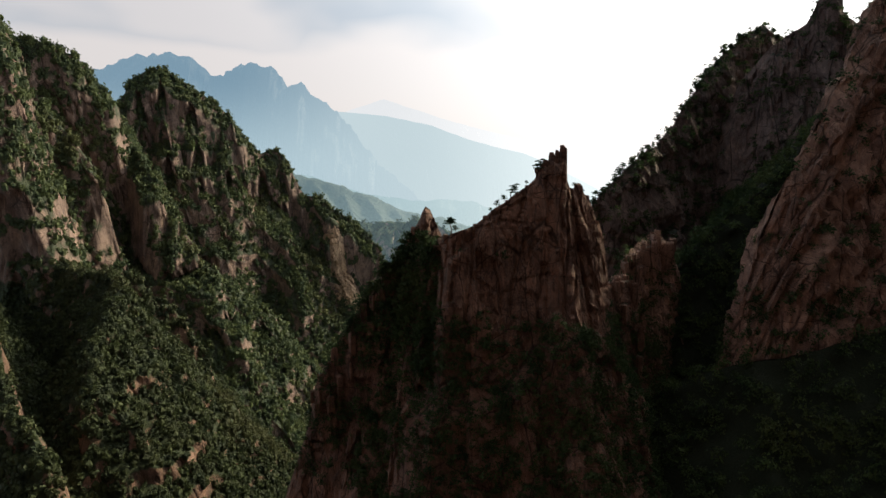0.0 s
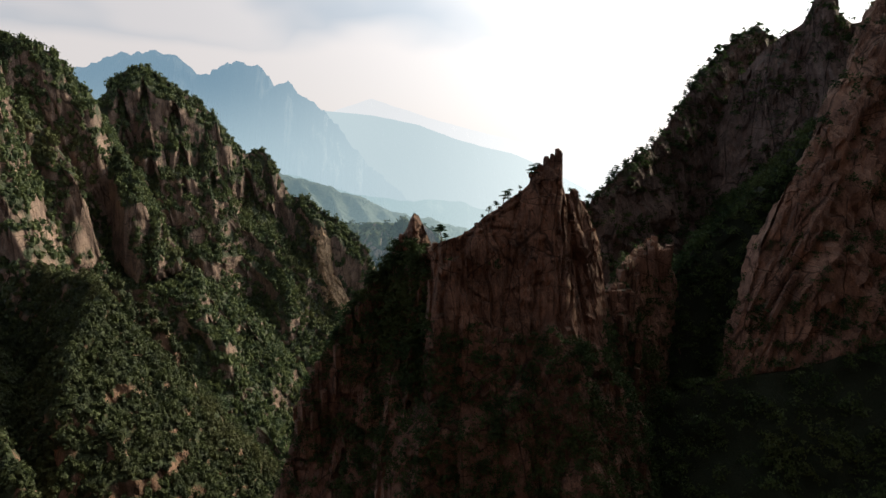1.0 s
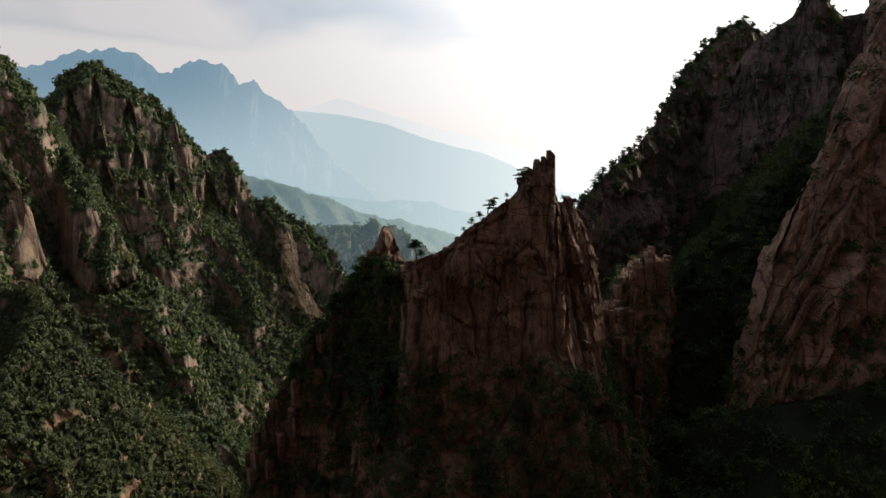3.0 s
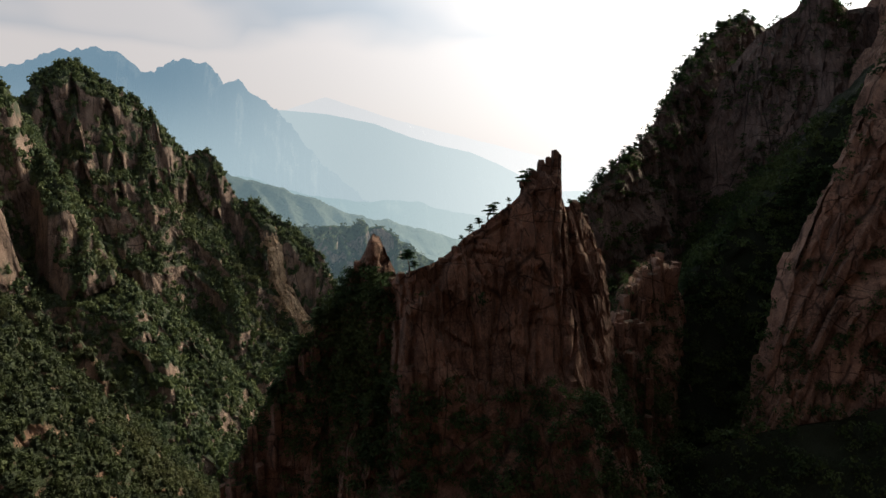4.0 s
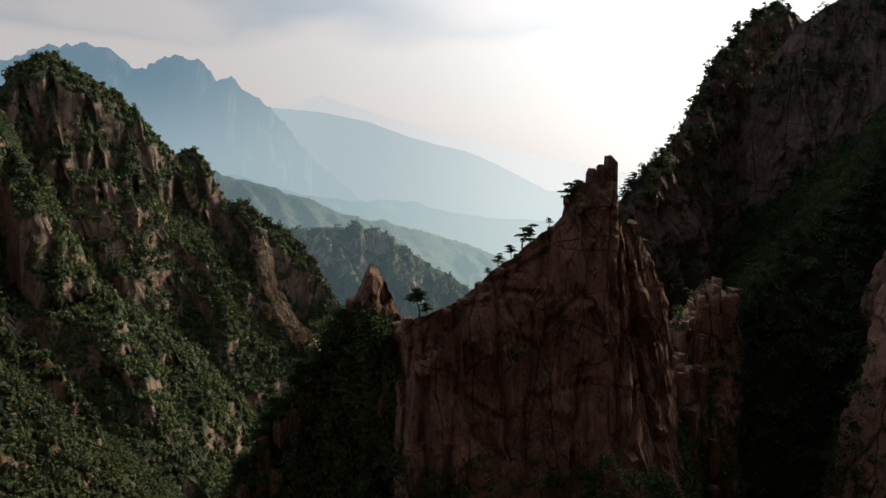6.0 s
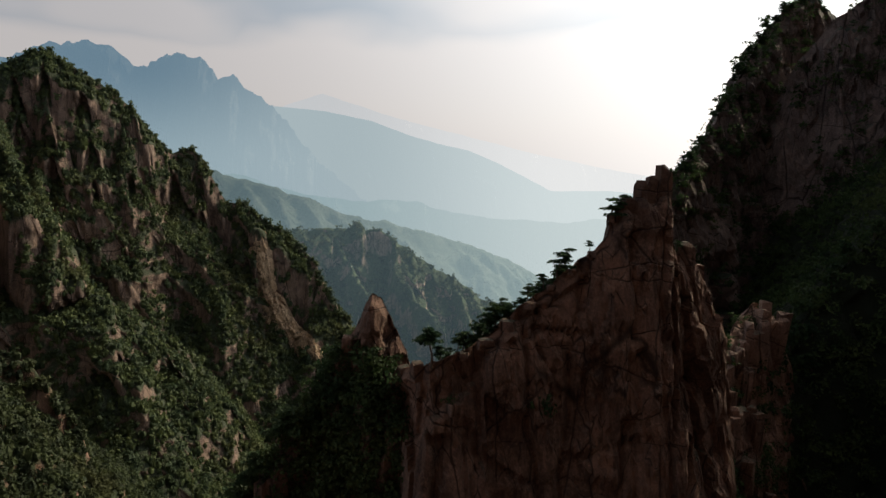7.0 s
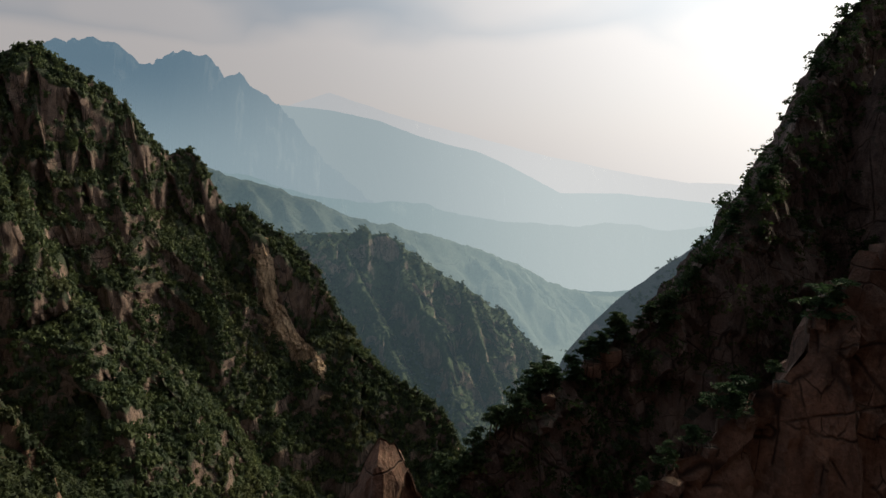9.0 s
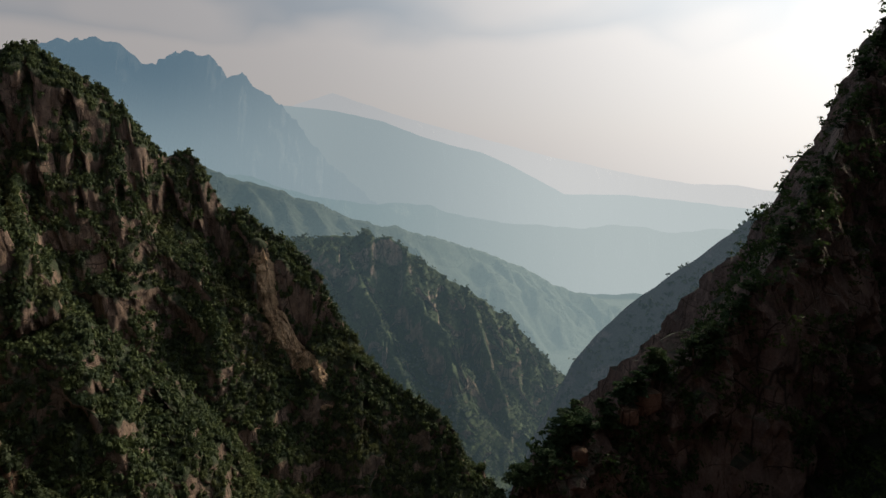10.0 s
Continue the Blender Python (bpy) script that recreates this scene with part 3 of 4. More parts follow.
rc = massif(RC_CREST, [(0, 0), (6, 4), (60, 18), (110, 42), (220, 120), (400, 260)], [(0, 0), (6, 3), (60, 10), (120, 26), (400, 150)], 240, du=1.2, dv=1.8, back=1,
            jag=2.0, jag_size=5.0, gully=(0.25, 22.0), rough=((2.4, 12.0, 6.0), (1.0, 4.0, 5.0)), block=((2.6, 7.0, 5.0), (1.2, 3.2, 4.0)), seed=15, fade=5.0, slant=0.42)
spur = massif([(66, 262, 318), (71, 263, 345), (77, 272, 354), (84, 280, 358), (93, 286, 363), (100, 289, 358), (106, 291, 346), (110, 292, 318)], [(0, 0), (20, 6), (200, 70)], [(0, 0), (3, 2), (30, 6), (50, 11), (200, 70)], 120, du=0.7, dv=1.1, back=1,
              jag=1.3, jag_size=3.0, gully=(0.35, 9.0), rough=((1.4, 8.0, 4.0), (0.4, 2.5, 3)), block=((1.1, 4.5, 3.4),), seed=19, fade=4.0)
lower = massif([(260, 270, 385), (200, 240, 352), (160, 226, 335), (128, 222, 327), (108, 226, 322), (92, 238, 313), (78, 250, 296)], [(0, 0), (20, 14), (250, 220)], [(0, 0), (20, 14), (250, 240)], 200, du=1.6, dv=2.4, jag=2.0, gully=(0.25, 24), rough=((3.0, 14.0, 1.5),), block=((1.4, 6.0, 2.0),), seed=28, fade=4.0)
gully_mass = massif([(330, 400, 500), (240, 352, 455), (187, 331, 411), (172, 325, 393), (153, 318, 377), (128, 308, 360), (115, 300, 351), (98, 287, 335), (86, 276, 315), (78, 262, 285)],
                    [(0, 0), (30, 24), (250, 220)], [(0, 0), (30, 28), (60, 62), (250, 240)], 230, du=1.4, dv=2.0, jag=2.0, gully=(0.25, 24), rough=((3.0, 14.0, 1.5),), block=((1.4, 6.0, 2.0),), seed=27, fade=4.0)
RC, rc_p, rc_f = mountain("ribbed_cliff", [rc, spur], ROCK_RIB, "steep ribbed brown granite cliff with green ledges", "cliff", smooth=False)
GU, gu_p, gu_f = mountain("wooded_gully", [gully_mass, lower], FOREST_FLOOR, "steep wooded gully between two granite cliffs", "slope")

# ---- unseen cliffs, added behind and beside the way to block sky light ----
sky_block = [massif([(-640, -60, 560), (-520, -200, 660), (-220, -200, 780), (0, -110, 840), (160, -90, 860), (270, -10, 700), (330, 90, 540), (380, 190, 500), (430, 270, 520)], [(0, 0), (300, 40), (900, 160)], [(0, 0), (900, 300)], 880, du=10, dv=12, jag=20, jag_size=60,
               gully=(0.2, 90), rough=((9, 60, 3),), block=((4, 30, 2),), seed=29, fade=20, bend=6)]
mountain("unseen_sky_block", sky_block, ROCK, "tall unseen cliffs added to keep sky light out of the gorge", "cliff")

# ---- the long forested mountain across the valley ----
def slopeland(ridges, x_range, y_range, dx, dy, base, seed, warp=(8.0, 46.0, 3.0, 14.0), crest=(3.0, 14.0), tier=(36.0, 0.6), relief=((5.0, 40.0), (2.6, 16.0), (1.0, 6.5)), twigs=True, ravine=(24.0, 85.0)):
    """Wooded mountain land as the envelope of ridge lines. ridges: (points (x, y, z, height of the cliff below), steepness of the cliff, slopes below it on the
    left and right of the way along the line, spacing and length of ribs). tier: height of the rock steps and how strongly they show. ravine: depth and spacing of the clefts."""
    r = np.random.default_rng(seed)
    xs, ys = np.arange(*x_range, dx), np.arange(*y_range, dy)
    gx, gy = np.meshgrid(xs, ys)
    p = np.stack([gx.ravel(), gy.ravel(), np.zeros(gx.size)], 1)
    wx = p[:, 0] + warp[0] * fbm(p / warp[1], seed, 3) + warp[2] * fbm(p / warp[3], seed + 3, 2)
    wy = p[:, 1] + warp[0] * fbm(p / warp[1], seed + 1, 3) + warp[2] * fbm(p / warp[3], seed + 4, 2)
    z, top = np.full(len(p), float(base)), np.full(len(p), float(base))
    todo = []
    for points, steep, pair, every, reach in ridges:
        todo.append((points, steep, pair))
        if every:
            low = min(pair)
            line = [(a[0], a[1], a[2] - 0.6 * a[3]) for a in points]
            ribs = branches(line, r, every, reach, low * 0.72)
            todo += [([(*q, 5.0) for q in rib], 2.0, (low * 1.3, low * 1.3)) for rib in ribs]
            if twigs:
                for rib in ribs:
                    todo += [([(*q, 2.0) for q in twig], 1.6, (low * 1.25, low * 1.25)) for twig in branches(rib, r, reach * 0.3, reach * 0.35, low * 0.85)]
    for points, steep, (slope_l, slope_r) in todo:
        for a, b in zip(points[:-1], points[1:]):
            ex, ey = b[0] - a[0], b[1] - a[1]
            t = np.clip(((wx - a[0]) * ex + (wy - a[1]) * ey) / (ex * ex + ey * ey + 1e-6), 0, 1)
            d = np.hypot(wx - a[0] - t * ex, wy - a[1] - t * ey)
            turn = (ex * (wy - a[1]) - ey * (wx - a[0])) / (math.hypot(ex, ey) * d + 1e-6)
            slope = slope_r + (slope_l - slope_r) * step(turn, -1, 1)
            d = np.maximum(np.sqrt(d * d + 36.0) - 6.0, 0)
            cliff = a[3] + t * (b[3] - a[3])
            line = a[2] + t * (b[2] - a[2])
            mine = line - np.minimum(steep * d, cliff + slope * np.maximum(d - cliff / steep, 0))
            top = np.where(mine > z, line, top)
            z = np.maximum(z, mine)
    p[:, 2] = z
    land = step(z, base, base + 30)
    below = step(top - z, 6, 30)
    # rock steps and benches, here and there
    u = z / tier[0] + 0.9 * fbm(p / np.array((75.0, 75.0, 150.0)), seed + 6, 3)
    f = u - np.floor(u)
    some = step(fbm(p / np.array((60.0, 60.0, 90.0)), seed + 7, 3), -0.05, 0.3) * land * below
    p[:, 2] += tier[0] * tier[1] * some * (step(f, 0.0, 0.3) - f)
    p[:, 2] += crest[0] * fbm(p / crest[1], seed + 9, 4, 0.55) * land
    push = 0.0
    for amp, size in relief:
        q = p / np.array((size, size, size * 2.2))
        push = push + amp * (fbm(q, seed + 12, 3) + 0.55 * blocks(q * 1.3, seed + 15))
    push = push * (0.5 + 0.5 * below)
    deep = ravine[0] * below * ridged(p / np.array((ravine[1], ravine[1], ravine[1] * 2.6)), seed + 18, 2)
    p[:, 0] += 0.5 * push + 0.25 * deep
    p[:, 1] -= push + deep
    nx, ny = len(xs), len(ys)
    a = (np.arange(ny - 1)[:, None] * nx + np.arange(nx - 1)[None]).ravel()
    return outward(p, np.stack([a, a + 1, a + nx + 1, a + nx], 1))


SOFT = (2.7, 2.7)
PEAKS = [([(-700, 760, 420, 60), (-560, 850, 435, 60), (-470, 905, 452, 80), (-448, 935, 463, 100), (-437, 957, 500, 150), (-420, 970, 509, 170), (-402, 978, 511, 170), (-365, 992, 480, 150), (-326, 1006, 449, 130), (-304, 1024, 407, 90), (-294, 1035, 389, 70)], 5.5, SOFT, 0, 0),
         ([(-294, 1035, 387, 60), (-269, 1052, 394, 80), (-247, 1052, 371, 70), (-217, 1050, 320, 45)], 5.0, SOFT, 0, 0),
         ([(-217, 1050, 320, 35), (-198, 1048, 322, 40), (-166, 1042, 293, 40), (-130, 1036, 264, 60), (-114, 1027, 257, 90), (-100, 1021, 243, 90), (-90, 1012, 219, 60)], 4.5, SOFT, 0, 0),
         ([(-90, 1012, 219, 45), (-66, 1000, 171, 25), (-56, 990, 145, 18), (-4, 970, 112, 25), (42, 950, 90, 30), (77, 920, 35, 20), (110, 890, -30, 10)], 3.0, (1.8, 1.6), 34, 46),
         ([(-900, 700, 560, 150), (-620, 750, 545, 150), (-500, 772, 524, 150), (-461, 782, 518, 150), (-441, 800, 508, 150), (-421, 810, 489, 140), (-408, 822, 465, 120), (-398, 832, 425, 100), (-388, 840, 350, 60)], 5.0, SOFT, 0, 0),
         ([(-640, 640, 600, 180), (-520, 640, 575, 180), (-440, 655, 537, 180), (-436, 680, 512, 170), (-433, 690, 470, 140), (-428, 694, 380, 90)], 5.0, SOFT, 0, 0)]
# spires and buttresses that stand in front of the peak
BUTTRESSES = [([(-437, 900, 440, 70), (-400, 850, 405, 80), (-372, 815, 392, 100), (-350, 785, 380, 120), (-338, 770, 362, 120), (-328, 767, 312, 80), (-324, 766, 250, 30)], 6.0, SOFT, 0, 0),
              ([(-395, 905, 372, 40), (-360, 840, 345, 50), (-330, 790, 328, 90), (-318, 768, 320, 110), (-302, 768, 288, 80), (-290, 770, 254, 60), (-287, 769, 200, 20)], 6.0, SOFT, 0, 0),
              ([(-450, 750, 450, 90), (-418, 722, 430, 110), (-396, 718, 404, 110), (-382, 713, 378, 90), (-378, 712, 300, 30)], 6.0, SOFT, 0, 0),
              ([(-520, 690, 400, 60), (-470, 668, 372, 90), (-432, 656, 345, 90), (-424, 652, 290, 30)], 5.0, SOFT, 0, 0)]
# flutes of the peak's wall
FLUTES = [([(-432, 958, 490, 70), (-424, 938, 440, 60), (-415, 922, 400, 50), (-404, 905, 362, 20)], 5.0, (2.2, 2.2), 0, 0),
          ([(-408, 975, 505, 70), (-396, 948, 450, 60), (-388, 930, 405, 50), (-380, 915, 360, 20)], 5.0, (2.2, 2.2), 0, 0),
          ([(-372, 990, 474, 60), (-358, 962, 420, 60), (-350, 948, 380, 40), (-344, 936, 340, 20)], 5.0, (2.2, 2.2), 0, 0),
          ([(-334, 1003, 444, 60), (-322, 980, 395, 50), (-314, 968, 352, 40), (-306, 956, 300, 20)], 5.0, (2.2, 2.2), 0, 0),
          ([(-262, 1050, 380, 50), (-250, 1028, 335, 40), (-243, 1014, 295, 30), (-236, 1000, 255, 15)], 5.0, (2.2, 2.2), 0, 0),
          ([(-478, 790, 505, 80), (-462, 765, 440, 70), (-452, 752, 390, 40)], 5.0, (2.2, 2.2), 0, 0),
          ([(-440, 803, 500, 80), (-428, 785, 440, 60), (-418, 772, 390, 40)], 5.0, (2.2, 2.2), 0, 0)]
# wooded spurs that run down to the stream
WOODED = [([(-350, 765, 275, 8), (-281, 765, 256, 8), (-252, 795, 223, 8), (-213, 822, 173, 8), (-162, 848, 67, 6), (-107, 860, 31, 4), (-60, 870, -10, 4)], 2.0, (2.4, 1.45), 50, 50),
          ([(-360, 988, 300, 20), (-313, 985, 245, 15), (-262, 975, 236, 25), (-241, 980, 186, 15), (-199, 972, 143, 20), (-160, 955, 99, 12), (-112, 935, 51, 8), (-60, 910, 0, 4)], 2.6, (2.5, 1.9), 46, 44),
          ([(-290, 1030, 365, 20), (-275, 1010, 318, 20), (-255, 990, 265, 20), (-242, 978, 215, 10)], 2.8, (2.0, 1.8), 30, 36),
          ([(-205, 1044, 305, 20), (-194, 1018, 264, 25), (-188, 1000, 232, 25), (-182, 985, 196, 20), (-172, 972, 158, 10)], 3.0, (2.2, 2.6), 30, 30),
          ([(-345, 992, 335, 20), (-318, 970, 280, 15), (-300, 955, 246, 15), (-280, 935, 210, 12), (-250, 915, 165, 8), (-215, 895, 110, 6), (-180, 885, 60, 4)], 2.4, (2.5, 1.9), 46, 42),
          ([(-405, 955, 350, 20), (-385, 925, 318, 15), (-362, 895, 285, 12), (-335, 865, 248, 10), (-305, 850, 212, 8), (-270, 845, 170, 6)], 2.4, (2.5, 1.9), 46, 42),
          ([(-470, 880, 380, 20), (-440, 840, 330, 15), (-415, 790, 290, 12), (-385, 745, 240, 10), (-350, 720, 190, 8), (-300, 715, 130, 6)], 2.4, (2.3, 1.8), 50, 48),
          ([(-620, 780, 430, 20), (-520, 730, 350, 15), (-460, 690, 290, 12), (-400, 670, 220, 10), (-340, 660, 150, 8)], 2.4, (2.3, 1.8), 54, 52)]
SLOPES = slopeland(PEAKS + BUTTRESSES + FLUTES + WOODED, (-640, 150), (600, 1090), 2.0, 1.4, -95, 53)
LEFT, left_p, left_f = mountain("forested_mountain", [SLOPES], ROCK_LEFT, "long forested granite mountain with bare cliffs and a domed peak")

# the bare slab that runs down to the stream; its golden sunlight is put into the colour
SLAB = [(-174, 1020), (-163, 1000), (-154, 990), (-143, 986), (-131, 982), (-119, 976), (-108, 968), (-98, 958)]
rib = [(x, y, max(left_p[np.hypot(left_p[:, 0] - x, left_p[:, 1] - y) < 5, 2]) + h) for (x, y), h in zip(SLAB, (0, 4, 7, 9, 9, 9, 7, 1))]
slab = massif(rib, [(0, 0), (10, 9), (26, 14), (60, 20)], [(0, 0), (8, 6), (24, 10), (60, 16)], 55, du=1.2, dv=1.2, back=1, jag=2.0, jag_size=9.0, gully=(0.3, 9.0), rough=((2.0, 9.0, 2.5),),
              block=((2.4, 8.0, 2.2), (1.0, 3.5, 2.0)), seed=47, fade=4.0, slant=-0.5, bend=0.6)
mountain("bare_slab", [slab], ROCK_SUNLIT, "bare granite slab, coloured gold for sunlight, running down between the trees", "rock slab", smooth=False)

HUMP = slopeland([([(-520, 700, 330, 40), (-406, 640, 298, 40), (-340, 590, 286, 30), (-290, 560, 289, 25), (-262, 548, 286, 30), (-238, 558, 261, 60), (-226, 558, 249, 70), (-214, 560, 222, 60), (-205, 562, 170, 30)], 4.5, (1.5, 1.5), 38, 60),
                  ([(-290, 560, 289, 15), (-262, 522, 289, 15), (-252, 480, 268, 12), (-247, 440, 248, 14), (-238, 415, 213, 22), (-225, 400, 175, 20), (-200, 380, 110, 15)], 3.0, (1.4, 1.5), 30, 60),
                  ([(-420, 540, 330, 40), (-330, 450, 275, 40), (-268, 384, 236, 50), (-240, 360, 210, 45), (-222, 345, 170, 35), (-205, 335, 100, 20)], 4.5, (1.5, 1.6), 30, 50)],
                 (-560, -60), (320, 660), 1.7, 1.3, -95, 61, crest=(2.0, 11.0), tier=(24.0, 0.45), relief=((2.2, 16.0), (0.8, 5.0)), ravine=(10.0, 46.0))
HILL, hump_p, hump_f = mountain("forested_spur", [HUMP], ROCK_HILL, "steep green forested spur ending in brown rock bluffs")

# ---- the valley's far sides ----
VALE = dict(du=3.6, dv=4.4, jag=10.0, jag_size=18, gully=(0.65, 42.0), rough=((13.0, 55.0, 2.0), (5.0, 18, 2)), block=((3.5, 22.0, 2.0),), fade=12, bend=3)
VALLEY = [([(-330, 1300, 290, 20), (-180, 1330, 244, 20), (-124, 1350, 244, 20), (-76, 1368, 240, 50), (-61, 1370, 256, 70), (-48, 1371, 238, 60), (-17, 1375, 240, 60), (18, 1380, 217, 50), (68, 1390, 172, 30), (126, 1400, 141, 12), (172, 1410, 100, 10), (215, 1420, 74, 10), (261, 1420, 28, 8), (309, 1400, -21, 8)], 3.0, (1.7, 1.9), 44, 60),
          ([(-105, 1355, 234, 20), (-62, 1280, 168, 45), (-14, 1215, 108, 45), (13, 1160, 50, 30), (30, 1120, -20, 10)], 3.0, (1.35, 3.0), 40, 44),
          ([(18, 1378, 215, 30), (17, 1310, 168, 60), (50, 1270, 132, 60), (78, 1235, 100, 55), (84, 1195, 60, 35), (95, 1150, -20, 10)], 3.4, (1.35, 3.2), 40, 44),
          ([(126, 1398, 140, 15), (145, 1310, 82, 70), (160, 1270, 42, 60), (176, 1235, -6, 40), (181, 1190, -80, 10)], 3.6, (1.35, 3.2), 40, 40),
          ([(214, 1418, 72, 10), (254, 1380, -2, 12), (279, 1340, -55, 8)], 2.4, (1.4, 2.4), 36, 36)]
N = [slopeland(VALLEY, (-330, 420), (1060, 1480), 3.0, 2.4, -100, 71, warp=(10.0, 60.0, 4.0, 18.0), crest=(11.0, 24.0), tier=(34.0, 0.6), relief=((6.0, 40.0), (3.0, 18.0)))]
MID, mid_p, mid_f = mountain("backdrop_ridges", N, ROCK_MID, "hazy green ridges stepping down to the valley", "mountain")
RF = massif([(700, 1100, 430), (560, 1040, 372), (500, 1000, 344), (459, 1000, 325), (430, 1000, 303), (395, 1000, 275), (366, 1000, 256), (334, 1000, 233), (302, 1000, 209), (272, 1000, 183), (250, 1000, 159), (225, 1000, 127), (206, 1000, 85), (182, 1000, 38), (150, 990, -60)], [(0, 0), (400, 330)], [(0, 0), (60, 26), (330, 190)], 420,
            seed=79, **{**VALE, "jag": 3.0})
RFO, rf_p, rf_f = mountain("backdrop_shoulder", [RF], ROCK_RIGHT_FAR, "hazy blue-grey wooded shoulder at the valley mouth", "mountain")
M = ridgeland([([(-700, 1700, 430), (-456, 1700, 358), (-425, 1700, 354), (-346, 1700, 320), (-284, 1700, 306), (-186, 1720, 267), (-111, 1750, 231), (23, 1800, 197), (220, 1900, 131), (403, 1950, 40), (618, 2000, -50), (800, 2050, -90)], 1.2, 70, 230, 0.75)],
              (-800, 900), (1460, 2120), 7.0, -100, 83, warp=(20.0, 110.0, 8.0, 30.0), lumps=((9.0, 45.0), (4.0, 18.0)))
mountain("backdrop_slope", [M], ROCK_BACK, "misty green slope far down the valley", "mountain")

# ---- distant ranges ----
FAR = dict(du=7, dv=18, jag=44.0, jag_size=52, gully=(0.4, 300.0), rough=((30.0, 220.0, 2.0), (9.0, 60, 2)), block=((8.0, 80.0, 2.0),), fade=40, bend=8)
H2 = massif([(-700, 2500, 330), (-279, 2500, 228), (-4, 2500, 200), (299, 2500, 150), (530, 2500, 125), (789, 2500, 110), (1400, 2500, 105), (2600, 2500, 105)], [(0, 0), (500, 500)], [(0, 0), (500, 200)], 500, seed=87, **{**FAR, "jag": 30.0, "jag_size": 190})
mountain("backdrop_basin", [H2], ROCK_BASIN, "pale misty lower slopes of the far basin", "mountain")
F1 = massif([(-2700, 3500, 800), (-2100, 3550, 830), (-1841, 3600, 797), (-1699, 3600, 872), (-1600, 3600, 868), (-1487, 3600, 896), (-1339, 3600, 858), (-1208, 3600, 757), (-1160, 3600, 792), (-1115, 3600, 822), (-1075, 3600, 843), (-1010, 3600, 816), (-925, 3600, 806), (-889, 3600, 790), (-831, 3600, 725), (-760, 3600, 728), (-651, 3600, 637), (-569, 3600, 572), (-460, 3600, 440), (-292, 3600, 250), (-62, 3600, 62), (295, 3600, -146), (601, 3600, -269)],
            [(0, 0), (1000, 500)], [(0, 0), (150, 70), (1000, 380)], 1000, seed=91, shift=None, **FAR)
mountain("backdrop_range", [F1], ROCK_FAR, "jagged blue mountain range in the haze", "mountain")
F2 = massif([(-986, 3900, 460), (-800, 3900, 584), (-618, 3900, 596), (-344, 3900, 573), (-65, 3900, 516), (123, 3900, 444), (282, 3900, 399), (474, 3900, 354), (637, 3900, 289), (971, 3900, 118), (1303, 3900, 120), (1643, 3900, 89), (2058, 3900, 41), (2694, 3900, -7), (3786, 3900, -38)],
            [(0, 0), (700, 500)], [(0, 0), (700, 260)], 600, seed=95, **{**FAR, "jag": 5.0, "jag_size": 90})
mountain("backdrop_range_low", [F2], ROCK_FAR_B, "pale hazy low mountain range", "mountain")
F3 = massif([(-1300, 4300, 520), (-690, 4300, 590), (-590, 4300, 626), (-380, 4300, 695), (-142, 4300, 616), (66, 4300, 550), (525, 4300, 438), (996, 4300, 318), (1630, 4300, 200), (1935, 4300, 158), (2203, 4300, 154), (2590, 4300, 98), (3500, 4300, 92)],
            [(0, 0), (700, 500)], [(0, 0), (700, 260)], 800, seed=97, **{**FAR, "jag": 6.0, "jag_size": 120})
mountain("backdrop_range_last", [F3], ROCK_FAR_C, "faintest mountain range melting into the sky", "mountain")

# ---- trees ----
rng = np.random.default_rng(7)
NONE = (-0.6, -0.5)        # no lean is too steep


def facing(n, way=(0.35, -1.0, 0.35)):
    return n @ np.array(way) > 0.05


def spot_noise(m, size, seed):
    return fbm(m / size, seed, 3)


def on_left(m, n):
    scrub = 0.3 * step(-m[:, 0], 376, 396) * step(-m[:, 1], -900, -870)
    cliff = step(0.28 * spot_noise(m, 30.0, 5) + 1.6 * (n[:, 2] - 0.30) + scrub, -0.12, 0.12)
    far = np.min([np.hypot(m[:, 0] - x, m[:, 1] - y) for x, y in SLAB], axis=0)
    return cliff * step(far, 7, 12) * (m[:, 2] > -60) * (m[:, 1] < 1075) * (m[:, 0] > -560) * facing(n, (0.5, -1.0, 0.9))


spots, _ = sow(left_p, left_f, 0.04, rng, NONE, (0.012, 0.0), on_left)
forest("mountain_forest", spots, 5.0 + 4.8 * rng.random(len(spots)) ** 1.6, LEAF_LEFT, "dense green forest covering the mountain slopes", rng, 15, 0.34, 11, dome=True)
spots, _ = sow(hump_p, hump_f, 0.07, rng, NONE, (0.015, 0.0), lambda m, n: step(0.35 * spot_noise(m, 26.0, 6) + 1.5 * (n[:, 2] - 0.3), -0.1, 0.1) * (m[:, 2] > 90) * (m[:, 0] > -430) * facing(n, (0.35, -1.0, 0.6)))
forest("spur_forest", spots, 4.2 + 4.0 * rng.random(len(spots)) ** 1.5, LEAF_HILL, "green broadleaf and pine trees on the steep spur", rng, 26, 0.28, 11, dome=True)
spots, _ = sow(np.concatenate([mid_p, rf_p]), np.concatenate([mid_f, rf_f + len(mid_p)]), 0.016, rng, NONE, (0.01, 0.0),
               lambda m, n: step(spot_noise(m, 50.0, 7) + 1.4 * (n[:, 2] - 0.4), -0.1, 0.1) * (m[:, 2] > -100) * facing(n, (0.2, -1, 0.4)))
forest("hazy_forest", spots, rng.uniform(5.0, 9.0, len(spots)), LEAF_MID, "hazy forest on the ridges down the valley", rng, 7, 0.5)


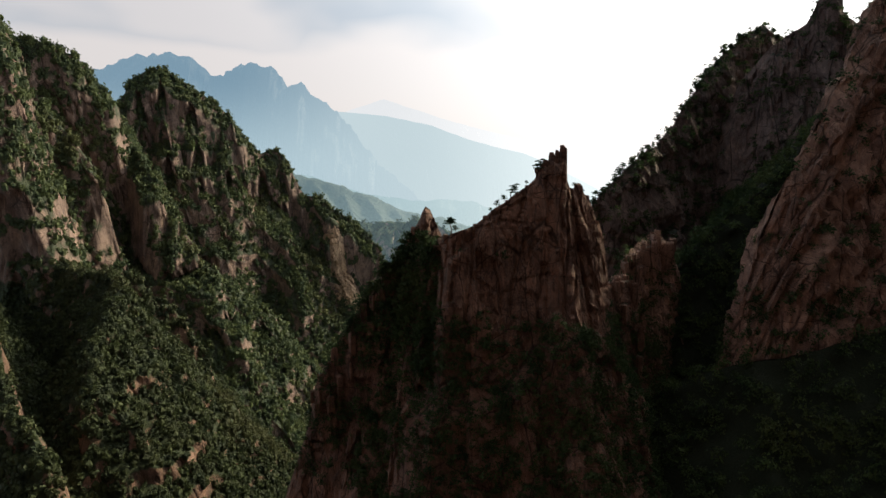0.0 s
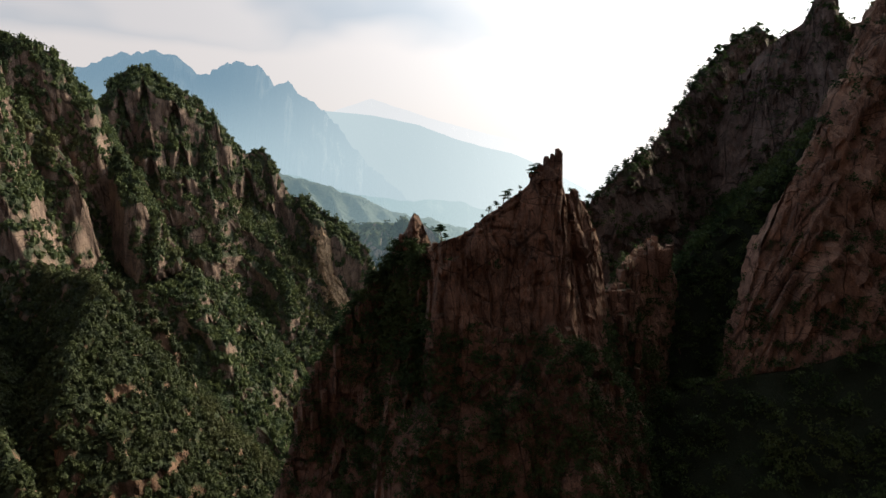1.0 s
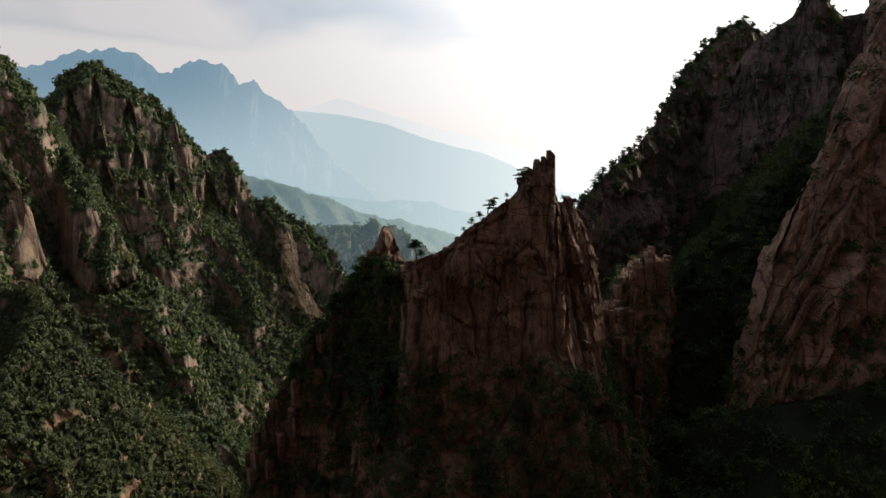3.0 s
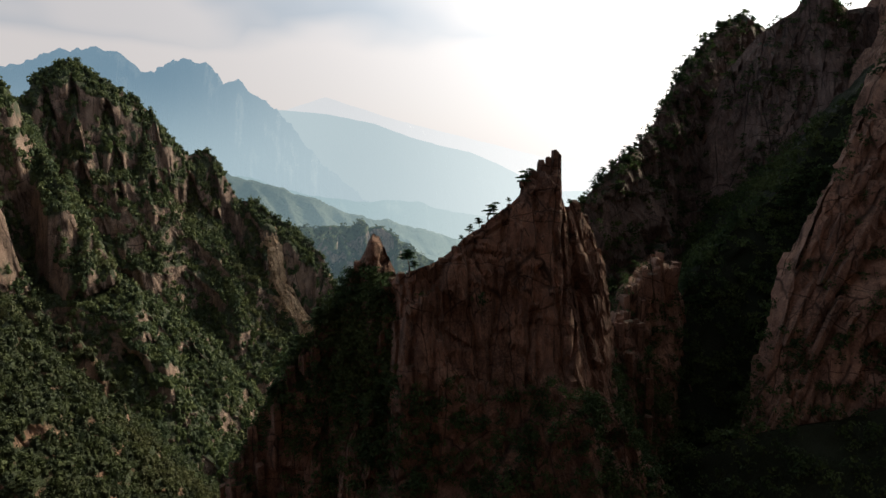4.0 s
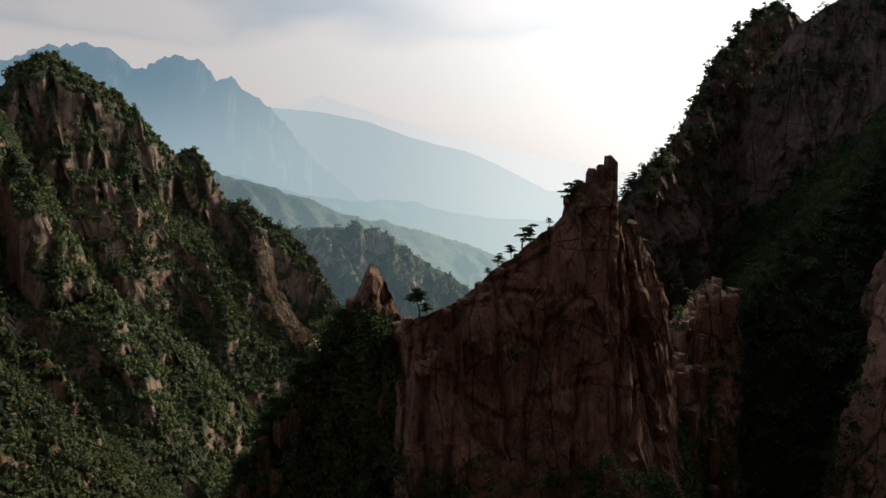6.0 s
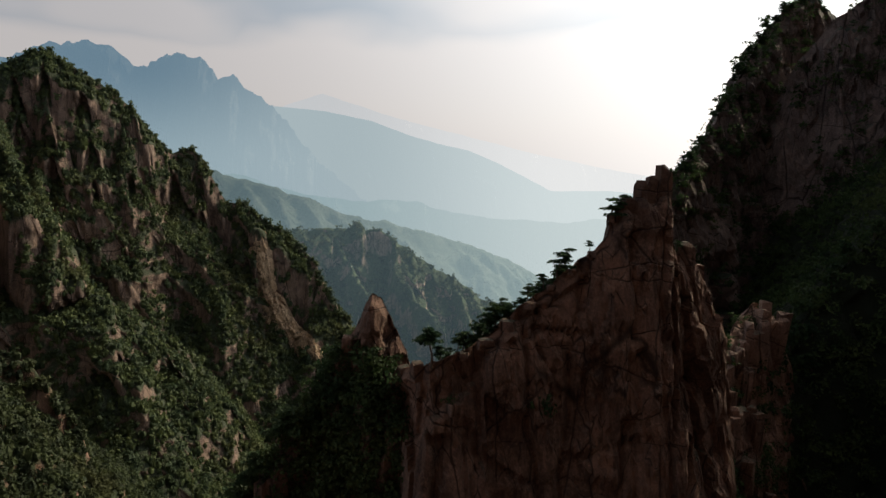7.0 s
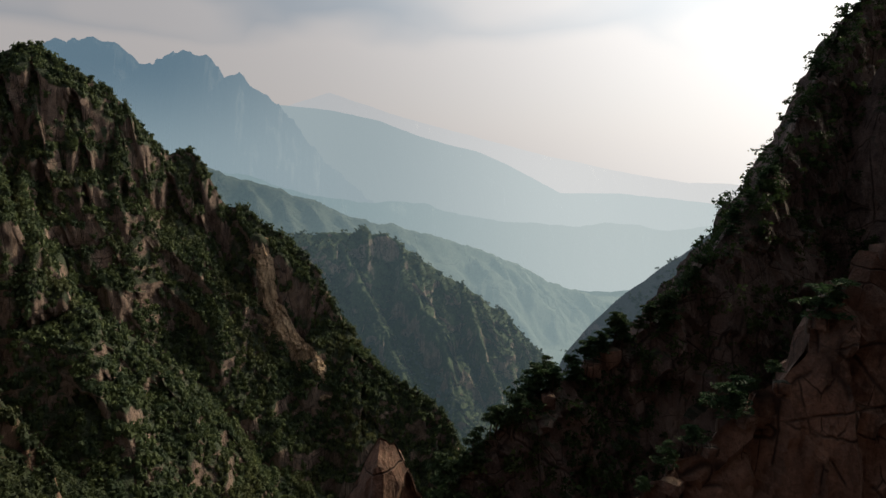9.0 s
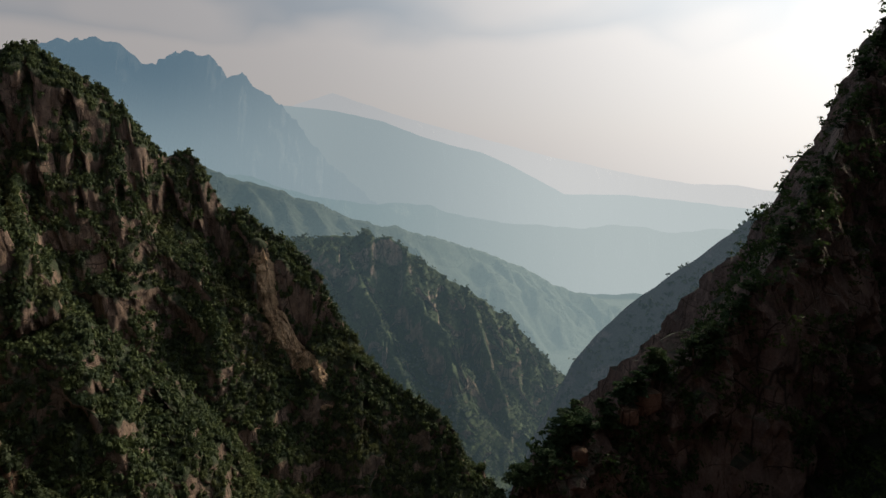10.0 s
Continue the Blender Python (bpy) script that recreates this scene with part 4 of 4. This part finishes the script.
def on_pin(m, n):
    shoulder = step(-m[:, 0], 2, 7) * step(m[:, 2], 312, 330) * step(-m[:, 2], -371, -367) * 1.0
    base = step(-m[:, 2], -346, -326) * (0.6 + 0.4 * step(m[:, 0], -18, -8))
    return step(spot_noise(m, 13.0, 8) + 0.55 * (n[:, 2] - 0.3) + shoulder + base - 0.38, 0.0, 0.12) * (m[:, 2] > 275) * (m[:, 2] < np.where(m[:, 0] < -7, 373, 368)) * facing(n, (0, -1, 0.3))


def on_shoulder(m, n):
    return (m[:, 0] > -40) * (m[:, 0] < -2) * (m[:, 2] > 328) * (m[:, 2] < 367 - 0.5 * np.maximum(0, m[:, 0] + 7)) * facing(n, (0, -1, 0.3))


spots, _ = sow(pin_p, pin_f, 0.135, rng, NONE, (0.05, 0.0), on_pin)
thick, _ = sow(pin_p, pin_f, 0.22, rng, NONE, (0.05, 0.0), on_shoulder)
spots = np.concatenate([spots, thick])
forest("ridge_shrubs", spots, rng.uniform(2.6, 5.6, len(spots)), LEAF_NEAR, "dark green shrubs clinging to the ridge's clefts and ledges", rng, 84, 0.12, category="shrubs")


def on_cliff(m, n):
    low = step(-m[:, 2], -356, -336) * 1.3 + step(m[:, 0], 118, 135) * step(-m[:, 1], -262, -240) * 0.4
    return step(spot_noise(m * np.array((1, 1, 1.7)), 18.0, 9) + 0.9 * (n[:, 2] - 0.36) + low + 0.12, 0.0, 0.15) * (m[:, 2] > 262) * (m[:, 0] < 200) * (m[:, 1] < 330) * facing(n, (-0.6, -1, 0.3)) * (0.6 + 0.9 * step(-m[:, 2], -356, -336))


spots, _ = sow(rc_p, rc_f, 0.045, rng, NONE, (0.035, 0.0), on_cliff)
forest("cliff_shrubs", spots, rng.uniform(3.0, 6.4, len(spots)), LEAF_NEAR, "dark green trees and shrubs on the cliff ledges", rng, 60, 0.13, category="shrubs")


def on_shadowed(m, n):
    tail = step(-m[:, 0], -75, -55) * step(m[:, 1], 270, 290)
    return step(spot_noise(m * np.array((1, 1, 1.7)), 20.0, 9) + 0.9 * (n[:, 2] - 0.36) + 1.2 * tail + 0.2 + 0.12 * step(-m[:, 0], -150, -110), 0.0, 0.15) * (m[:, 2] > 262) * (m[:, 0] < 262) * (m[:, 1] < 480) * facing(n, (-0.6, -1, 0.3))


spots, _ = sow(rm_p, rm_f, 0.062, rng, NONE, (0.035, 0.0), on_shadowed)
forest("mountain_shrubs", spots, rng.uniform(3.0, 6.5, len(spots)), LEAF_NEAR, "dark trees and shrubs on the shadowed mountain's ledges", rng, 36, 0.17, category="shrubs")
spots, _ = sow(gu_p, gu_f, 0.055, rng, NONE, (0.035, 0.0), lambda m, n: (m[:, 2] > 280) * (m[:, 0] < 200) * facing(n, (-0.4, -1, 0.6)))
forest("gully_trees", spots, rng.uniform(4.2, 7.4, len(spots)), LEAF_GULLY, "green trees crowding the steep gully", rng, 48, 0.14)


# ---- pines on the ridges ----
def tube(path, radii, sides=6):
    """A tapered round limb along a path."""
    path, verts, faces = np.array(path, float), [], []
    for i, (q, r) in enumerate(zip(path, radii)):
        d = path[min(i + 1, len(path) - 1)] - path[max(i - 1, 0)]
        d /= np.linalg.norm(d) + 1e-9
        a = np.cross(d, (0.3, 1, 0.2))
        a /= np.linalg.norm(a)
        b = np.cross(d, a)
        for k in range(sides):
            w = 2 * math.pi * k / sides
            verts.append(q + r * (math.cos(w) * a + math.sin(w) * b))
    for i in range(len(path) - 1):
        for k in range(sides):
            n = (k + 1) % sides
            faces.append((i * sides + k, i * sides + n, (i + 1) * sides + n, (i + 1) * sides + k))
    return np.array(verts), np.array(faces)


def part(name, verts, faces, mat, parent, smooth=True):
    ob = new(name, mesh_arrays(name, verts, faces, smooth))
    ob.data.materials.append(mat)
    ob.parent = parent
    return ob


def pine(r, layers=5, lean=0.2, reach=0.42, bare=0.35):
    """A mountain pine of height 1 with flat tiers of needles on level limbs."""
    top = new("pine_tree")
    side = r.uniform(0, 2 * math.pi)
    zs = np.linspace(-0.06, 0.96, 8)
    bend = lean * np.maximum(zs, 0) ** 1.5 + 0.03 * np.sin(zs * 7 + side)
    path = np.stack([bend * math.cos(side), bend * math.sin(side), zs], 1)
    v, f = tube(path, 0.034 * (1.05 - zs) + 0.006)
    part("trunk", v, f, BARK, top)
    for k in range(layers):
        h = bare + (0.98 - bare) * (k + r.uniform(0.0, 0.5)) / layers
        base = np.array([np.interp(h, zs, path[:, i]) for i in range(3)])
        wide = reach * (1.0 - 0.55 * max(0.0, (h - bare) / (1 - bare))) * r.uniform(0.75, 1.15)
        ang = side + k * 2.3 + r.uniform(-0.5, 0.5)
        out = np.array((math.cos(ang), math.sin(ang), 0.0))
        tip = base + out * wide + np.array((0, 0, r.uniform(0.0, 0.06)))
        midp = (base + tip) / 2 + np.array((0, 0, 0.03))
        v, f = tube([base, midp, tip], (0.016, 0.011, 0.004), 5)
        part("limb", v, f, BARK, top)
        n = 180
        a = r.uniform(0, 2 * math.pi, n)
        d = np.sqrt(r.uniform(0, 1, n))
        lump = 0.8 + 0.3 * np.sin(3 * a + k)
        c = base + out * wide * 0.5
        mids = np.stack([c[0] + d * lump * wide * 0.9 * np.cos(a), c[1] + d * lump * wide * 0.9 * np.sin(a),
                         c[2] + 0.035 + 0.045 * (1 - d ** 2) + r.normal(0, 0.012, n)], 1)
        v, f = quads_at(mids, np.stack([r.normal(0, 0.5, n), r.normal(0, 0.5, n), np.ones(n)], 1), r, 0.074, 1.8)
        part("needle_tier", v, f, NEEDLE, top, False)
    return top


def crest_top(p, x, y, reach=0.9):
    """The highest ground close to a place."""
    near = (np.abs(p[:, 0] - x) < reach) & (np.abs(p[:, 1] - y) < reach)
    return float(p[near, 2].max()) if near.any() else None


pr = np.random.default_rng(21)
kinds = [pine(pr, 6, 0.10, 0.44, 0.5), pine(pr, 7, 0.25, 0.42, 0.35), pine(pr, 6, 0.55, 0.5, 0.25), pine(pr, 8, 0.08, 0.36, 0.3), pine(pr, 7, 0.2, 0.46, 0.35), pine(pr, 6, 0.06, 0.38, 0.6)]
PINE_LABEL = "dark green mountain pine with flat tiers rooted on granite"
used = set()


def plant(kind, x, y, z, tall, turn):
    m = pose(x, y, z, 0, 0, turn) @ Matrix.Scale(tall, 4)
    if kind in used:
        ob = copy_thing(kinds[kind], m)
        ob.matrix_basis = m
    else:
        used.add(kind)
        ob = kinds[kind]
        ob.matrix_basis = m
    return tagged(ob, PINE_LABEL, "pine tree", "pines on the ridges")


for kind, x, y, tall, turn in ((5, 2.8, 222.5, 5.6, 0), (4, 4.4, 223.2, 2.6, 140), (2, 23.6, 228.4, 4.6, 200), (1, 25.2, 228.8, 2.6, 30), (4, 21.4, 227.8, 2.4, 120), (2, 32.4, 230.4, 5.0, 160), (2, 18.6, 227, 2.6, 250), (4, 16.5, 226.6, 1.6, 20), (4, 29.4, 229.6, 1.6, 70),
                               (0, -20.5, 235, 6.6, 20), (1, -22.5, 235, 7.0, 190), (4, -26, 234, 5.2, 80), (3, -17, 235, 5.4, 300), (2, -31, 234, 5.0, 180), (1, -35, 234, 4.4, 90), (4, -13, 234, 4.0, 210), (0, -28.5, 235, 5.6, 130), (4, 47.2, 235.2, 1.8, 40), (0, 51, 238.0, 1.6, 300)):
    z = crest_top(pin_p, x, y)
    if z:
        plant(kind, x, y, z - 0.25, tall, turn)
walkers = spread(RM_CREST, 1.0)
for q in walkers[(walkers[:, 0] > -12) & (walkers[:, 0] < 245)]:
    thick = 0.5 if q[0] < 75 else 0.22
    if pr.random() < thick:
        x, y = q[0] + pr.uniform(-3.5, 2.0), q[1] + pr.uniform(-3.5, 1.0)
        z = crest_top(rm_p, x, y)
        if z:
            plant(int(pr.integers(0, 6)), x, y, z - 0.4, float(pr.uniform(4.5, 8.0) if q[0] < 75 else pr.uniform(2.6, 5.6)), float(pr.uniform(0, 360)))
for q in spread([(187, 331, 411), (153, 318, 377), (115, 300, 351), (93, 286, 360)], 1.0):
    if pr.random() < 0.25:
        x, y = q[0] + pr.uniform(-8, 8), q[1] + pr.uniform(-8, 4)
        z = crest_top(gu_p, x, y)
        if z:
            plant(int(pr.integers(0, 5)), x, y, z - 0.3, float(pr.uniform(3.5, 6.0)), float(pr.uniform(0, 360)))


# ---- boulders and pillars that stand proud of the crests ----
br = np.random.default_rng(33)


def stone(r, count=12):
    """A chiselled block of size about 1: the hull of points scattered near the sides of a box."""
    bm = bmesh.new()
    for k in range(8):
        bm.verts.new(((0.5 if k & 1 else -0.5) * r.uniform(0.62, 1.0), (0.5 if k & 2 else -0.5) * r.uniform(0.62, 1.0), (0.5 if k & 4 else -0.5) * r.uniform(0.75, 1.0)))
    for k in range(count):
        q = Vector((r.uniform(-0.5, 0.5), r.uniform(-0.5, 0.5), r.uniform(-0.5, 0.5)))
        q[int(r.integers(0, 3))] = 0.5 * (1 if r.random() < 0.5 else -1)
        top = max(0.0, q.z)
        bm.verts.new((q.x * (1 - 0.4 * top), q.y * (1 - 0.4 * top), q.z))
    hull = bmesh.ops.convex_hull(bm, input=bm.verts[:])
    bmesh.ops.delete(bm, geom=[v for v in bm.verts if not v.link_faces], context="VERTS")
    bmesh.ops.recalc_face_normals(bm, faces=bm.faces[:])
    me = bpy.data.meshes.new("boulder")
    bm.to_mesh(me)
    bm.free()
    me.materials.append(ROCK)
    return me


STONES = [stone(br) for _ in range(9)]


STONES_RIB = [me.copy() for me in STONES]
for me in STONES_RIB:
    me.materials[0] = ROCK_RIB
STONES_FAR = [me.copy() for me in STONES]
for me in STONES_FAR:
    me.materials[0] = ROCK_HILL


def boulder(parent, x, y, z, sx, sy, sz, lean=(0.0, 0.0), turn=None, kinds=STONES):
    ob = new("boulder", kinds[int(br.integers(0, len(kinds)))])
    ob.parent = parent
    ob.matrix_basis = pose(x, y, z, lean[0], lean[1], br.uniform(0, 360) if turn is None else turn) @ Matrix.Diagonal((sx, sy, sz, 1))


# the pinnacle's teeth, the cone's shoulders and the loose blocks along the crest
for x, y, dz, sx, sy, sz in ((35.2, 231.0, -3.4, 2.4, 2.4, 7.0), (48.8, 236.0, -4.2, 2.8, 2.6, 10.0), (52.2, 238.6, -4.4, 2.8, 2.8, 9.0),
                             (46.0, 234.8, -3.0, 2.0, 2.2, 6.5), (-10.8, 236.4, -1.6, 2.2, 2.2, 3.0), 
                             (-1.2, 230.5, -1.6, 2.2, 2.2, 3.6), (0.8, 225.5, -1.4, 2.2, 2.2, 3.2), (3.4, 221.4, -1.2, 2.6, 2.4, 2.6), (6.2, 222.0, -1.0, 2.0, 2.0, 2.2)):
    z = crest_top(pin_p, x, y, 1.2)
    if z:
        boulder(PIN, x, y, z + dz, sx, sy, sz)
for x, y, top, sx, sy, sz, turn in ((42.4, 232.6, 399.6, 2.6, 2.8, 18.0, 10), (40.2, 232.0, 397.9, 2.2, 2.6, 15.0, -8), (38.2, 231.6, 397.2, 1.7, 2.3, 13.0, 20), (36.0, 231.2, 394.6, 2.6, 2.8, 13.0, 5), (33.8, 230.8, 392.0, 2.3, 2.6, 10.0, -15)):
    boulder(PIN, x, y, top - 0.46 * sz, sx, sy, sz, (0, 0), turn)
for q in spread([(8, 225, 0), (20, 227.2, 0), (28, 229.2, 0), (33, 230.6, 0)], 3.4):
    z = crest_top(pin_p, q[0], q[1] - 0.6, 1.0)
    if z:
        k = br.uniform(0.7, 1.4)
        boulder(PIN, q[0], q[1] - 0.7, z - 0.95 * k, 1.9 * k, 1.5 * k, 1.3 * k)
# pillars low on the ridge's flank
for i in range(12):
    x, y = br.uniform(62, 80), br.uniform(247, 256)
    z = crest_top(pin_p, x, y, 1.5)
    if z:
        boulder(PIN, x, y, z - 1.5, br.uniform(2, 3.2), br.uniform(2, 3), br.uniform(6, 11))
for i in range(16):
    x = br.uniform(-48, -22)
    y = 236 - br.uniform(2, 8)
    z = crest_top(pin_p, x, y, 1.2)
    if z and z > 300:
        boulder(PIN, x, y, z - 2.5, br.uniform(2, 3.4), br.uniform(2, 3), br.uniform(5, 10))
# slabs of the ribbed cliff, leaning back along its edge
for q in spread([(173, 271, 0), (150, 256, 0), (128, 245, 0), (116, 239, 0), (101, 234, 0)], 2.4):
    for k in range(2):
        x, y = q[0] + br.uniform(-1, 4), q[1] - br.uniform(0, 7)
        z = crest_top(rc_p, x, y, 1.5)
        if z:
            boulder(RC, x, y, z - 7.0, br.uniform(1.5, 2.6), br.uniform(1.8, 3.2), br.uniform(14, 26), (br.uniform(-8, 4), 22 + br.uniform(-8, 8)), br.uniform(-25, 25), STONES_RIB)
for q in spread([(70, 262, 0), (78, 271, 0), (93, 285, 0), (102, 288, 0)], 2.6):
    x, y = q[0] + br.uniform(-1, 1), q[1] - br.uniform(0.5, 4)
    z = crest_top(rc_p, x, y, 1.5)
    if z:
        boulder(RC, x, y, z - 4.5, br.uniform(2.4, 3.6), br.uniform(2.4, 3.6), br.uniform(10, 17), (0, br.uniform(-2, 10)), br.uniform(-25, 25), STONES_RIB)
# the block among the pines on the shadowed mountain's tail
for x, y, k in ((52, 341, 6.0), (47, 337.5, 4.4), (33, 327, 3.6)):
    z = crest_top(rm_p, x, y, 1.6)
    if z:
        boulder(RM, x, y - 1.0, z - 0.1 * k, k, k, k * 0.95)
# bare bluffs that end the forested spur
for x, y, top, sx, sy, sz, turn in ((-217, 512, 222, 10, 11, 30, 20), (-223, 516, 214, 8, 9, 24, 50)):
    boulder(HILL, x, y, top - 0.46 * sz, sx, sy, sz, (br.uniform(-4, 4), br.uniform(-6, 2)), turn, STONES_FAR)
